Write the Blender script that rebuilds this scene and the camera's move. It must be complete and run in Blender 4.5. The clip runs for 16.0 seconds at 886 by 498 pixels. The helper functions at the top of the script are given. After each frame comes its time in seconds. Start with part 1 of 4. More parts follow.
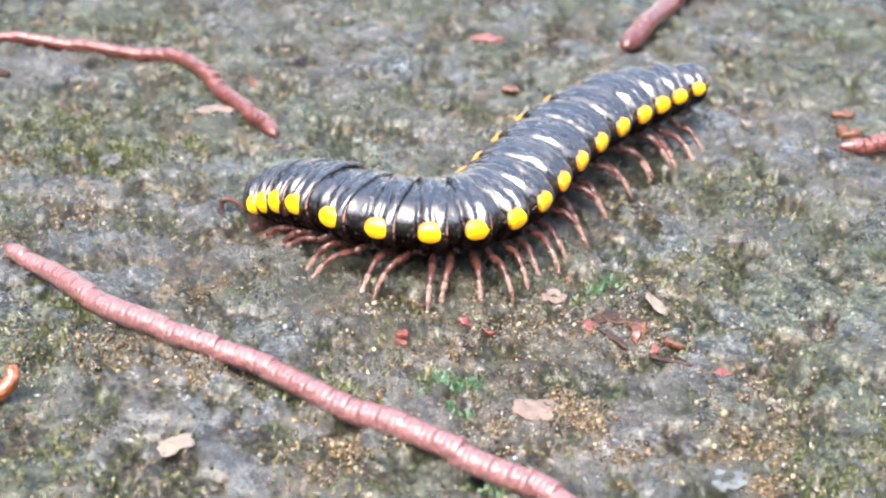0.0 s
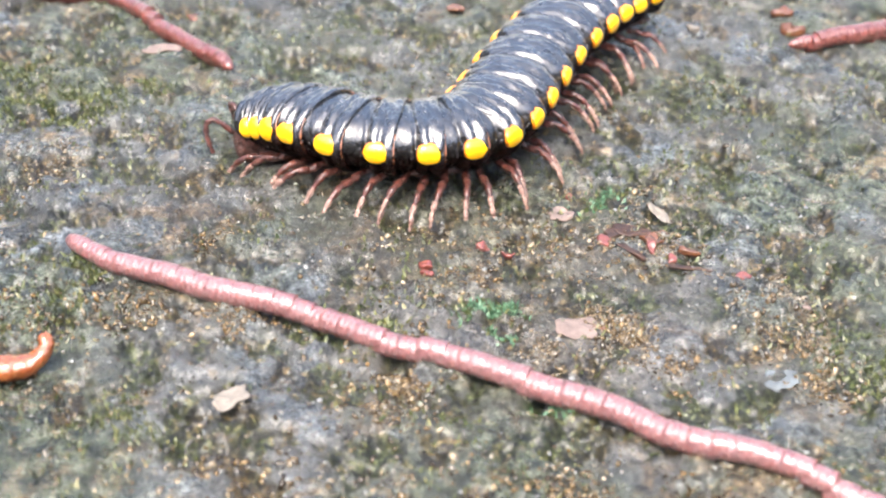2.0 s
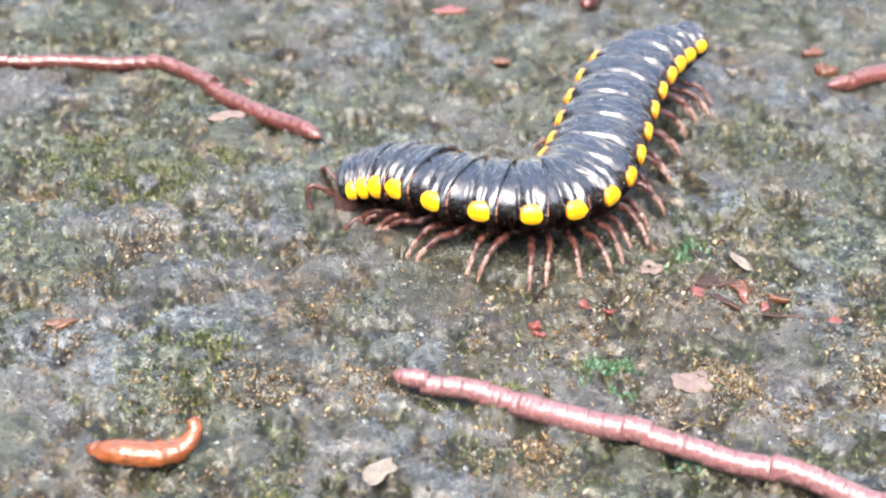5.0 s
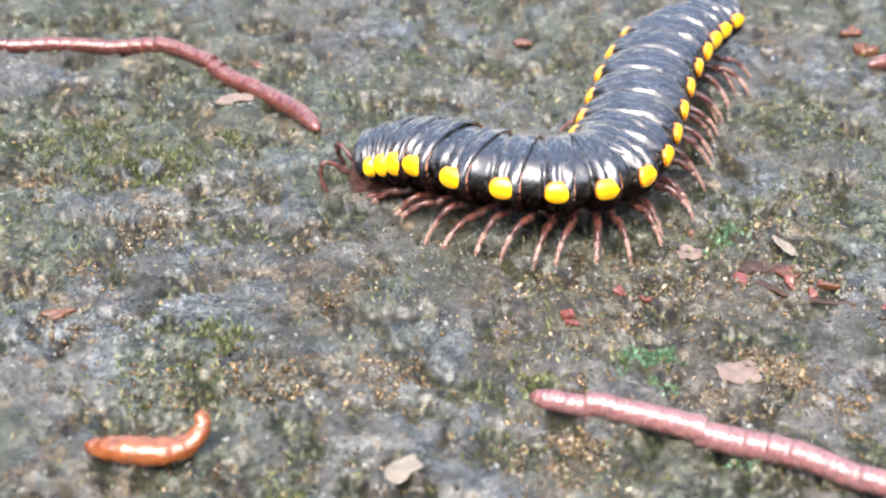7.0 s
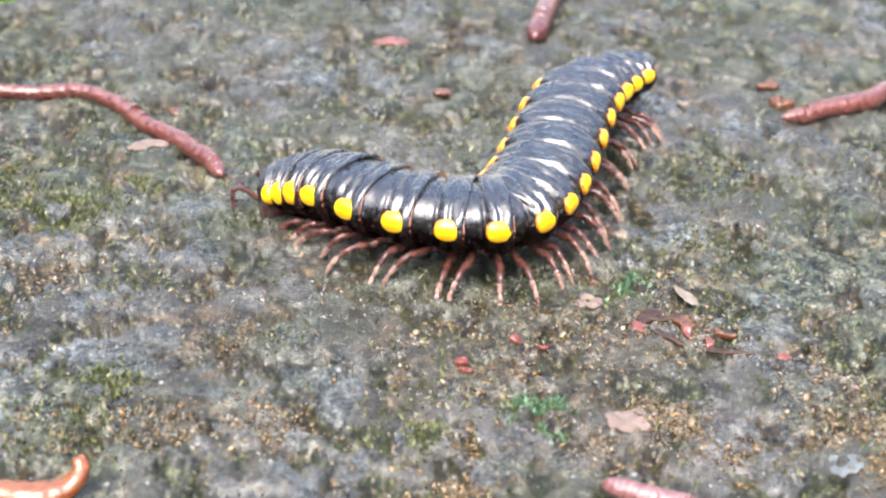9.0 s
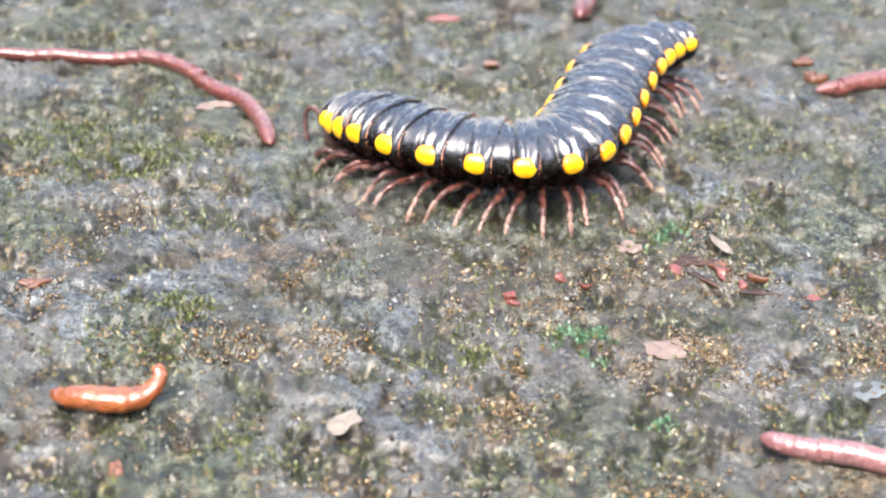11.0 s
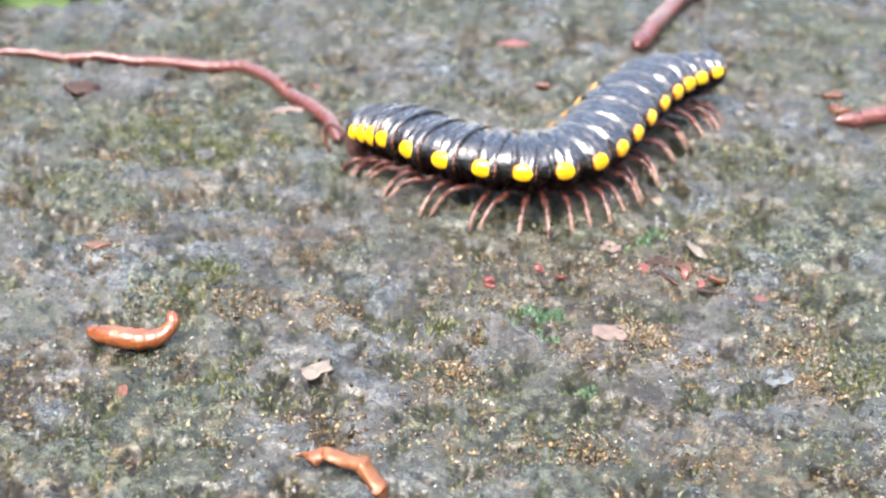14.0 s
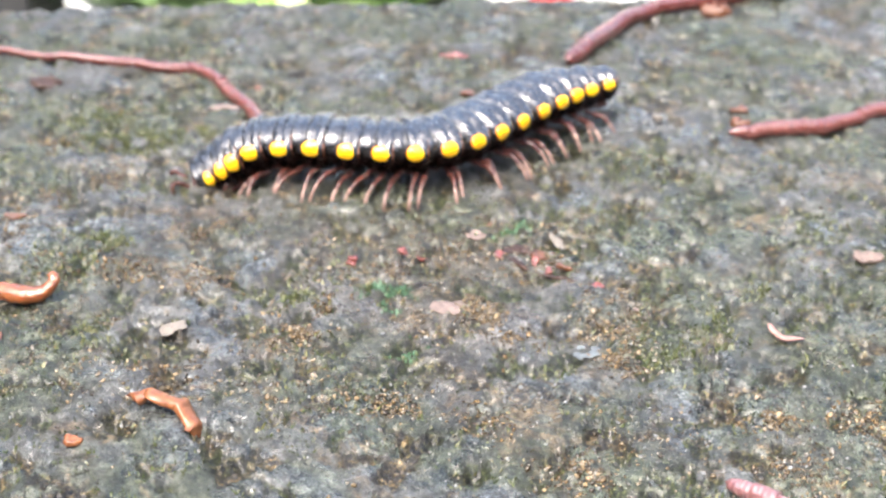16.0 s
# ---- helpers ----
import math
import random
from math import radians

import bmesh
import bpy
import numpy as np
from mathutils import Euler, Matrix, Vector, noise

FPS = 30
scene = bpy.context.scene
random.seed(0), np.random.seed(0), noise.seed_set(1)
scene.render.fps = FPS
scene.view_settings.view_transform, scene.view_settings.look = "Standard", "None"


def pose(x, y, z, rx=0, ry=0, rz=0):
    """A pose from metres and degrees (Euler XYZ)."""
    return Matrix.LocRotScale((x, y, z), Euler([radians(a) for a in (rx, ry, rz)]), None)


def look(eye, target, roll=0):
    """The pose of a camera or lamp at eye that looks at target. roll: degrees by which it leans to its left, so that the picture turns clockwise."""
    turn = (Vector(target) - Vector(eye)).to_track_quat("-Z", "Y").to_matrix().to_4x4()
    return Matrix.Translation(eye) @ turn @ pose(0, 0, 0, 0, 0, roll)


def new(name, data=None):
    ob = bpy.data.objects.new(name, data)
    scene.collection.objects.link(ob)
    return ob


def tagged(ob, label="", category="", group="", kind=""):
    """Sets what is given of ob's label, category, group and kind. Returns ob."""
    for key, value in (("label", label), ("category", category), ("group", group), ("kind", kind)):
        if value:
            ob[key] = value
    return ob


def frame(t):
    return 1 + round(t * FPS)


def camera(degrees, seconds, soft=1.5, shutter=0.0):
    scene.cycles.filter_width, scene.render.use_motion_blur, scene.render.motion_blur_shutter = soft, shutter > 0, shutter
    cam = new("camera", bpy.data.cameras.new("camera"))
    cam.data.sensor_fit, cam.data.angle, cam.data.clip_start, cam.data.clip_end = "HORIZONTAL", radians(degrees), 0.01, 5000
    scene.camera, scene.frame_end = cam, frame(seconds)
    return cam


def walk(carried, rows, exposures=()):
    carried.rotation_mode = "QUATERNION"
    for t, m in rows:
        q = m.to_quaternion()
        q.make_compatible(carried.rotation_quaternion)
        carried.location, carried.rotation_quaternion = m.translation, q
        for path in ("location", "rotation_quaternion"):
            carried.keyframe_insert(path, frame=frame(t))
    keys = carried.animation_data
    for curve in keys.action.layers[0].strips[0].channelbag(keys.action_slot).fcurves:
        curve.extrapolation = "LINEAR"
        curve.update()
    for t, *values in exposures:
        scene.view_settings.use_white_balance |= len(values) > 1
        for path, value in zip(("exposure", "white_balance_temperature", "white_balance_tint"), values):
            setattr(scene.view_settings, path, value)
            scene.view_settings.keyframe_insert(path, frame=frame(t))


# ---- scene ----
cam = camera(33.4, 16.0, soft=2.1)
cam.data.dof.use_dof = True
cam.data.dof.focus_distance = 0.085
cam.data.dof.aperture_fstop = 85.0
PATH = [
    (0, (0.01715, -0.08142, 0.04577), (-0.00294, 0.00284, -0.00419), 2.61),
    (0.5, (0.01369, -0.08190, 0.04751), (-0.00226, 0.00258, -0.00357), 1.83),
    (1, (0.01000, -0.08232, 0.04613), (-0.00119, 0.00173, -0.00688), 2.13),
    (1.5, (0.00646, -0.08222, 0.04592), (-0.00167, 0.00163, -0.00795), 2.69),
    (2, (0.00505, -0.08250, 0.04545), (-0.00106, 0.00124, -0.00887), 2.80),
    (2.5, (0.00220, -0.08242, 0.04653), (-0.00332, 0.00128, -0.00790), 2.99),
    (3, (-0.00273, -0.08140, 0.05046), (-0.00785, 0.00272, -0.00337), 2.45),
    (3.5, (-0.00281, -0.08082, 0.04988), (-0.00571, 0.00313, -0.00438), 2.74),
    (4, (-0.00325, -0.08377, 0.05126), (-0.00379, 0.00087, -0.00200), 3.02),
    (4.2, (-0.00484, -0.08523, 0.05147), (-0.00581, -0.00087, -0.00220), 2.52),
    (6.3, (-0.00690, -0.08039, 0.04394), (-0.00607, 0.00404, -0.00964), 2.19),
    (6.5, (-0.00719, -0.08038, 0.04391), (-0.00690, 0.00396, -0.00980), 1.95),
    (7, (-0.00697, -0.07965, 0.04452), (-0.00766, 0.00525, -0.00831), 1.81),
    (7.5, (-0.00537, -0.07905, 0.04473), (-0.00512, 0.00649, -0.00706), 2.35),
    (8, (-0.00324, -0.07868, 0.04483), (-0.00213, 0.00716, -0.00644), 2.63),
    (8.2, (-0.00285, -0.07873, 0.04467), (-0.00156, 0.00729, -0.00631), 2.62),
    (10.3, (-0.00248, -0.08386, 0.04425), (-0.00411, 0.00366, -0.00410), 2.53),
    (10.5, (-0.00218, -0.08475, 0.04379), (-0.00431, 0.00279, -0.00450), 2.27),
    (11, (-0.00312, -0.08696, 0.04317), (-0.00503, 0.00049, -0.00530), 2.72),
    (11.5, (-0.00385, -0.08692, 0.04319), (-0.00592, 0.00053, -0.00526), 3.01),
    (12, (-0.00378, -0.08665, 0.04295), (-0.00843, 0.00081, -0.00531), 2.10),
    (12.5, (-0.00422, -0.08768, 0.04305), (-0.00987, -0.00029, -0.00524), 2.06),
    (13, (-0.00336, -0.08978, 0.04404), (-0.01121, -0.00207, -0.00336), 2.09),
    (13.3, (-0.00154, -0.09145, 0.04428), (-0.01141, -0.00475, -0.00323), 1.74),
    (13.5, (0.00242, -0.09281, 0.04417), (-0.00972, -0.00614, -0.00421), 1.71),
    (13.7, (0.00666, -0.09469, 0.04560), (-0.00679, -0.00971, -0.00128), 1.42),
    (14, (0.01238, -0.09852, 0.04793), (-0.00450, -0.01197, 0.00076), 1.40),
    (14.2, (0.01629, -0.10192, 0.05036), (-0.00322, -0.01445, 0.00274), 0.91),
    (14.5, (0.02523, -0.10379, 0.05061), (0.00194, -0.01779, 0.00521), 0.25),
    (14.7, (0.02822, -0.10410, 0.05003), (0.00542, -0.02253, 0.00780), 0.54),
    (15, (0.03209, -0.10510, 0.04996), (0.00717, -0.01927, 0.00511), 0.57),
    (15.5, (0.03390, -0.10588, 0.05030), (0.00783, -0.02040, 0.00542), 0.50),
    (16, (0.03234, -0.10391, 0.04952), (0.00701, -0.01843, 0.00423), 1.06),
]
EXPOSURE = 2.4
DRIFT = [(0, 0.05), (4.2, 0.05), (6.3, -0.12), (8.2, -0.14), (10.3, 0.0), (13, 0.03), (16, 0.05)]
walk(cam, [(t, look(eye, target, roll)) for t, eye, target, roll in PATH], [(t, EXPOSURE + e) for t, e in DRIFT])

# ---- daylight: a bright hazy sky with a soft sun ----
SUN_UP, SUN_TURN = 64.0, 195.0
world = bpy.data.worlds.new("world")
scene.world = world
world.use_nodes = True
wn = world.node_tree.nodes
sky = wn.new("ShaderNodeTexSky")
sky.sky_type, sky.sun_disc = "NISHITA", False
sky.sun_elevation, sky.sun_rotation = radians(SUN_UP), radians(SUN_TURN)
sky.air_density, sky.dust_density, sky.ozone_density = 1.0, 5.0, 1.0
wn["Background"].inputs["Strength"].default_value = 0.15
haze = wn.new("ShaderNodeHueSaturation")  # thin cloud greys the blue
haze.inputs["Saturation"].default_value = 1.0
world.node_tree.links.new(sky.outputs["Color"], haze.inputs["Color"])
world.node_tree.links.new(haze.outputs["Color"], wn["Background"].inputs["Color"])
sun = new("sun", bpy.data.lights.new("sun", "SUN"))
sun.data.energy, sun.data.angle, sun.data.color = 0.62, radians(28), (1.0, 0.99, 0.98)
sun.matrix_world = look((0, 0, 0), (-math.sin(radians(SUN_TURN)) * math.cos(radians(SUN_UP)), -math.cos(radians(SUN_TURN)) * math.cos(radians(SUN_UP)), -math.sin(radians(SUN_UP))))


# ---- materials ----
class Nodes:
    """A node material with a few short cuts."""

    def __init__(self, name):
        self.mat = bpy.data.materials.new(name)
        self.mat.use_nodes = True
        self.tree = self.mat.node_tree
        self.bsdf = self.tree.nodes["Principled BSDF"]
        self.place = self.tree.nodes.new("ShaderNodeTexCoord").outputs["Object"]

    def put(self, socket, value):
        if isinstance(value, bpy.types.NodeSocket):
            self.tree.links.new(value, socket)
        elif isinstance(value, tuple) and len(value) == 3 and socket.type == "RGBA":
            socket.default_value = (*value, 1)
        else:
            socket.default_value = value

    def set(self, **kw):
        for key, value in kw.items():
            self.put(self.bsdf.inputs[key.replace("_", " ")], value)
        return self

    def noise(self, size, detail=4.0, rough=0.55, warp=0.0):
        n = self.tree.nodes.new("ShaderNodeTexNoise")
        self.put(n.inputs["Vector"], self.place)
        n.inputs["Scale"].default_value = 1.0 / size
        n.inputs["Detail"].default_value, n.inputs["Roughness"].default_value = detail, rough
        n.inputs["Distortion"].default_value = warp
        return n.outputs["Fac"]

    def ramp(self, fac, *stops):
        n = self.tree.nodes.new("ShaderNodeValToRGB")
        e = n.color_ramp.elements
        while len(e) < len(stops):
            e.new(0.5)
        for el, (at, col) in zip(e, stops):
            el.position = at
            el.color = (*col, 1) if isinstance(col, tuple) else (col, col, col, 1)
        self.put(n.inputs["Fac"], fac)
        return n.outputs["Color"]

    def mix(self, fac, a, b, how="MIX"):
        n = self.tree.nodes.new("ShaderNodeMix")
        n.data_type, n.blend_type = "RGBA", how
        self.put(n.inputs[0], fac)
        self.put(n.inputs[6], a)
        self.put(n.inputs[7], b)
        return n.outputs[2]

    def math(self, how, a, b):
        n = self.tree.nodes.new("ShaderNodeMath")
        n.operation = how
        self.put(n.inputs[0], a)
        self.put(n.inputs[1], b)
        return n.outputs[0]

    def bump(self, height, depth, strength=1.0, under=None):
        n = self.tree.nodes.new("ShaderNodeBump")
        n.inputs["Distance"].default_value = depth
        self.put(n.inputs["Strength"], strength)
        self.put(n.inputs["Height"], height)
        if under is not None:
            self.put(n.inputs["Normal"], under)
        return n.outputs["Normal"]

    def island(self):
        return self.tree.nodes.new("ShaderNodeNewGeometry").outputs["Random Per Island"]

    def chance(self):
        return self.tree.nodes.new("ShaderNodeObjectInfo").outputs["Random"]


def ground_material():
    n = Nodes("wet_mossy_concrete")
    broad = n.noise(0.014, 5, 0.6, 0.4)
    mid = n.noise(0.0035, 7, 0.68, 0.5)
    fine = n.noise(0.0011, 6, 0.7, 0.3)
    grain = n.noise(0.0004, 4, 0.65)
    dust = n.noise(0.00016, 3, 0.6)
    plate = n.noise(0.007, 5, 0.62, 0.8)
    base = n.ramp(mid, (0.38, (0.055, 0.057, 0.048)), (0.47, (0.115, 0.12, 0.106)), (0.54, (0.17, 0.176, 0.163)), (0.62, (0.25, 0.256, 0.244)))
    # smooth blue-grey plates, the wet's sky reflection partly put into their colour
    base = n.mix(n.ramp(plate, (0.48, 0.0), (0.58, 0.85)), base, n.ramp(fine, (0.38, (0.1, 0.122, 0.135)), (0.6, (0.22, 0.255, 0.275))))
    green = n.ramp(fine, (0.4, (0.028, 0.042, 0.012)), (0.52, (0.085, 0.112, 0.052)), (0.64, (0.17, 0.19, 0.11)))
    col = n.mix(n.ramp(broad, (0.43, 0.0), (0.56, 0.8)), base, green)
    ochre = n.ramp(fine, (0.38, (0.03, 0.02, 0.009)), (0.5, (0.14, 0.085, 0.032)), (0.64, (0.36, 0.25, 0.125)))
    col = n.mix(n.ramp(n.noise(0.0048, 6, 0.72, 1.2), (0.53, 0.0), (0.63, 0.75)), col, ochre)
    # a brown film of washed-out soil where the animals crawl
    spread = n.tree.nodes.new("ShaderNodeVectorMath")
    spread.operation = "DISTANCE"
    n.put(spread.inputs[0], n.place)
    spread.inputs[1].default_value = (0.006, -0.017, 0)
    stain = n.math("ADD", n.math("MULTIPLY", spread.outputs["Value"], 40.0), n.math("MULTIPLY", n.noise(0.006, 6, 0.7, 0.8), 0.8))
    col = n.mix(n.ramp(stain, (0.55, 0.6), (1.0, 0.12)), col, n.ramp(fine, (0.36, (0.06, 0.045, 0.028)), (0.5, (0.14, 0.112, 0.08)), (0.64, (0.25, 0.21, 0.16))))
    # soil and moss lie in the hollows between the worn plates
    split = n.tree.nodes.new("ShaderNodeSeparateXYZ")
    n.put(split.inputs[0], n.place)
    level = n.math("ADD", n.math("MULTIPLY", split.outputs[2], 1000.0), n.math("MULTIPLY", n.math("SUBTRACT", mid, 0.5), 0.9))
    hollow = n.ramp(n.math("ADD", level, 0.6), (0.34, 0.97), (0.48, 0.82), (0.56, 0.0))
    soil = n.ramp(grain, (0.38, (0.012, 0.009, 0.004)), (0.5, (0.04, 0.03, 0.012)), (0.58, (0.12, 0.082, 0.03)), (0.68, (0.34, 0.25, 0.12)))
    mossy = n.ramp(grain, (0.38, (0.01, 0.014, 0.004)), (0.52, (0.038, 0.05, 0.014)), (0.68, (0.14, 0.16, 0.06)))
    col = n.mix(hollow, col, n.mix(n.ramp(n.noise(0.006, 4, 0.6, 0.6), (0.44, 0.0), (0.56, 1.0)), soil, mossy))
    col = n.mix(0.6, col, n.ramp(fine, (0.4, 0.55), (0.5, 1.0), (0.6, 1.45)), "MULTIPLY")
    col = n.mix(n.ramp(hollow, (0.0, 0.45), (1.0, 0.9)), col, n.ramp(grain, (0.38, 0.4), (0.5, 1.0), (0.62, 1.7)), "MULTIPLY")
    col = n.mix(0.4, col, n.ramp(dust, (0.36, 0.5), (0.5, 1.0), (0.64, 1.6)), "MULTIPLY")
    film = n.noise(0.009, 5, 0.62, 0.5)
    rub = n.ramp(film, (0.46, 1.0), (0.58, 0.3))
    h = n.bump(mid, 0.002, 1.0)
    h = n.bump(fine, 0.0022, 1.0, h)
    rub = n.mix(hollow, rub, (1.0, 1.0, 1.0))
    h = n.bump(grain, 0.0013, rub, h)
    h = n.bump(dust, 0.0008, rub, h)
    wet = n.mix(hollow, n.ramp(plate, (0.45, 0.42), (0.58, 0.2)), (0.3, 0.3, 0.3))
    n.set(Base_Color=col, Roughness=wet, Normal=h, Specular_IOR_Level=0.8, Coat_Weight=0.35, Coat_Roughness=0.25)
    return n.mat


def shell_material(name, base, rough=0.24, coat=0.95):
    """Horny plates: a wet gloss over a silky sheen, finely wrinkled across the body."""
    n = Nodes(name)
    stretch = n.tree.nodes.new("ShaderNodeVectorMath")
    stretch.operation = "MULTIPLY"
    n.put(stretch.inputs[0], n.place)
    stretch.inputs[1].default_value = (2.4, 0.8, 0.8)
    plain, n.place = n.place, stretch.outputs[0]
    wrinkle = n.noise(0.0011, 2, 0.5, 0.9)
    n.place = plain
    col = n.mix(n.ramp(n.noise(0.0008, 4), (0.4, 0.0), (0.8, 0.6)), base, tuple(min(1.0, c * 2.2 + 0.004) for c in base))
    h = n.bump(wrinkle, 0.0024, 1.0)
    # lower flank: dark brown colour and cut gloss stand in for the flange's shade
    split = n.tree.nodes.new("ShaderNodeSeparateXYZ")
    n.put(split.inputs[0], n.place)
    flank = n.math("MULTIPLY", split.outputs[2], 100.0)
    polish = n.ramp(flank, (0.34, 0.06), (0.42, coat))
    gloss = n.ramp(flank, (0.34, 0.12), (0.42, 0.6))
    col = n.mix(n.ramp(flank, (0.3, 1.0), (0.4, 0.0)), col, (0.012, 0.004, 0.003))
    sheen = n.ramp(n.noise(0.0012, 4, 0.6), (0.35, rough * 0.75), (0.7, rough * 1.35))
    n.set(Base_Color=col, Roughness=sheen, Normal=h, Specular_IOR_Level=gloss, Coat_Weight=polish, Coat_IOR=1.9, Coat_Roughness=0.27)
    return n.mat


def spot_material():
    n = Nodes("yellow_spot")
    col = n.ramp(n.noise(0.0009, 4), (0.25, (0.97, 0.42, 0.002)), (0.5, (0.97, 0.52, 0.003)), (0.8, (0.97, 0.6, 0.008)))
    n.set(Base_Color=col, Roughness=0.3, Normal=n.bump(n.noise(0.0005, 3), 0.00008, 0.6), Coat_Weight=0.6, Coat_Roughness=0.1)
    return n.mat


def leg_material(name, dark, pale):
    n = Nodes(name)
    col = n.ramp(n.noise(0.0005, 4, 0.7), (0.3, dark), (0.7, pale))
    n.set(Base_Color=col, Roughness=0.3, Normal=n.bump(n.noise(0.0002, 3), 0.0006, 0.9), Specular_IOR_Level=0.5, Coat_Weight=0.7, Coat_Roughness=0.08)
    return n.mat


def worm_material(name, dark, pale, rough=0.28, step=0.001, fold=0.000016):
    n = Nodes(name)
    col = n.ramp(n.noise(0.0022, 5, 0.65), (0.3, dark), (0.7, pale))
    col = n.mix(n.ramp(n.chance(), (0.0, 0.0), (1.0, 0.06)), col, dark)
    split = n.tree.nodes.new("ShaderNodeSeparateXYZ")
    n.put(split.inputs[0], n.place)
    ripple = n.math("SINE", n.math("MULTIPLY", split.outputs[0], 2 * math.pi * 3 / step), 0.0)
    h = n.bump(n.noise(0.0006, 4), 0.0004, 0.7)
    h = n.bump(ripple, fold, 1.0, h)
    n.set(Base_Color=col, Roughness=rough, Normal=h, Coat_Weight=0.75, Coat_Roughness=0.1, Specular_IOR_Level=0.5, Subsurface_Weight=0.4, Subsurface_Scale=0.0006)
    n.bsdf.inputs["Subsurface Radius"].default_value = (1.0, 0.45, 0.35)
    return n.mat


def speckled(name, a, b, size=0.0006, rough=0.5, coat=0.0):
    n = Nodes(name)
    col = n.ramp(n.noise(size, 5, 0.7), (0.3, a), (0.7, b))
    n.set(Base_Color=col, Roughness=rough, Normal=n.bump(n.noise(size * 0.6, 4), size * 0.15, 0.7), Coat_Weight=coat)
    return n.mat


def island_material(name, *stops, rough=0.35):
    n = Nodes(name)
    col = n.ramp(n.island(), *stops)
    n.set(Base_Color=n.mix(0.5, col, n.ramp(n.noise(0.0002, 3), (0.3, 0.5), (0.7, 1.4)), "MULTIPLY"), Roughness=rough)
    return n.mat


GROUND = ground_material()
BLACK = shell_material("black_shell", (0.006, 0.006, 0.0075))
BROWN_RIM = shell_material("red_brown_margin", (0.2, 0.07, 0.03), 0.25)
ORANGE_RIM = speckled("orange_spot_rim", (0.55, 0.13, 0.006), (0.8, 0.24, 0.01), 0.0004, 0.3, 0.4)
YELLOW = spot_material()
LEG_DARK = leg_material("dark_red_leg", (0.02, 0.005, 0.003), (0.16, 0.042, 0.025))
LEG_PALE = leg_material("pale_leg_tip", (0.13, 0.045, 0.03), (0.5, 0.33, 0.26))
HEAD_SKIN = leg_material("red_brown_head", (0.03, 0.008, 0.005), (0.12, 0.04, 0.026))
PINK = worm_material("pink_worm_skin", (0.15, 0.06, 0.062), (0.26, 0.128, 0.124))
RED = worm_material("red_worm_skin", (0.085, 0.022, 0.018), (0.2, 0.065, 0.05))

# ---- shapes ----


def lift(x, y):
    """Height of the concrete's top at a place, in metres: worn plates with rough hollows between."""
    f = noise.noise(Vector((x * 340, y * 340, 4.1))) + 0.6 * noise.noise(Vector((x * 800, y * 800, 2.6)))
    f += 0.25 * noise.noise(Vector((x * 130, y * 130, 0.3)))
    worn = min(1.0, max(0.0, (f + 0.12) * 4.0))
    plate = f if f < 0.02 else 0.02 + 0.3 * (f - 0.02)
    fine = 0.00046 * noise.noise(Vector((x * 1500, y * 1500, 7.7))) + 0.00026 * noise.noise(Vector((x * 3300, y * 3300, 1.9)))
    return 0.0003 * noise.noise(Vector((x * 95, y * 95, 5.5))) + 0.00125 * plate + (1.2 - 0.7 * worn) * fine + 0.00018


def bed(x, y):
    """The slab's height under something soft that spans its dips."""
    return sum(lift(x + a * 0.0011, y + b * 0.0011) for a in (-1, 0, 1) for b in (-1, 0, 1)) / 9


def part(name, bm, material, parent=None, label="", smooth=True):
    """Links a bmesh as one mesh object under a thing or part."""
    me = bpy.data.meshes.new(name)
    for f in bm.faces:
        f.smooth = smooth
    bm.to_mesh(me)
    bm.free()
    for m in material if isinstance(material, (list, tuple)) else [material]:
        me.materials.append(m)
    ob = new(name, me)
    ob.parent = parent
    return tagged(ob, label)


def loft(bm, rings, close=True, mat=0, turn_to=None):
    """Skins a row of closed rings of points; the ends are capped; from row turn_to on in the second material."""
    made = [[bm.verts.new(p) for p in ring] for ring in rings]
    for row, (a, b) in enumerate(zip(made, made[1:])):
        if turn_to is not None and row >= turn_to:
            mat = 1
        for i in range(len(a)):
            j = (i + 1) % len(a)
            bm.faces.new((a[i], a[j], b[j], b[i])).material_index = mat
    if close:
        bm.faces.new(made[0][::-1]).material_index = mat
        bm.faces.new(made[-1]).material_index = mat
    return made


def tube(bm, points, radii, sides=8, mat=0, flat=1.0, turn_to=None):
    """A round limb along points with a radius at each."""
    pts = [Vector(p) for p in points]
    rings, up = [], Vector((0.13, 0.31, 1)).normalized()
    for i, p in enumerate(pts):
        d = (pts[min(i + 1, len(pts) - 1)] - pts[max(i - 1, 0)]).normalized()
        a = d.cross(up)
        a = a.normalized() if a.length > 1e-4 else Vector((1, 0, 0))
        b = d.cross(a)
        rings.append([p + radii[i] * (math.cos(w) * a + flat * math.sin(w) * b) for w in (2 * math.pi * k / sides for k in range(sides))])
    loft(bm, rings, True, mat, turn_to)


def spline(points, n):
    """n points evenly along a smooth curve through the given ones."""
    pts = [Vector(p) for p in points]
    pts = [2 * pts[0] - pts[1], *pts, 2 * pts[-1] - pts[-2]]
    fine = []
    for a, b, c, d in zip(pts, pts[1:], pts[2:], pts[3:]):
        for k in range(24):
            u = k / 24
            fine.append(0.5 * (2 * b + (c - a) * u + (2 * a - 5 * b + 4 * c - d) * u * u + (3 * b - a - 3 * c + d) * u**3))
    fine.append(pts[-2])
    run = [0.0]
    for a, b in zip(fine, fine[1:]):
        run.append(run[-1] + (b - a).length)
    want = np.linspace(0, run[-1], n)
    arr = np.array(fine)
    return [Vector([float(np.interp(w, run, arr[:, k])) for k in range(3)]) for w in want], run[-1]


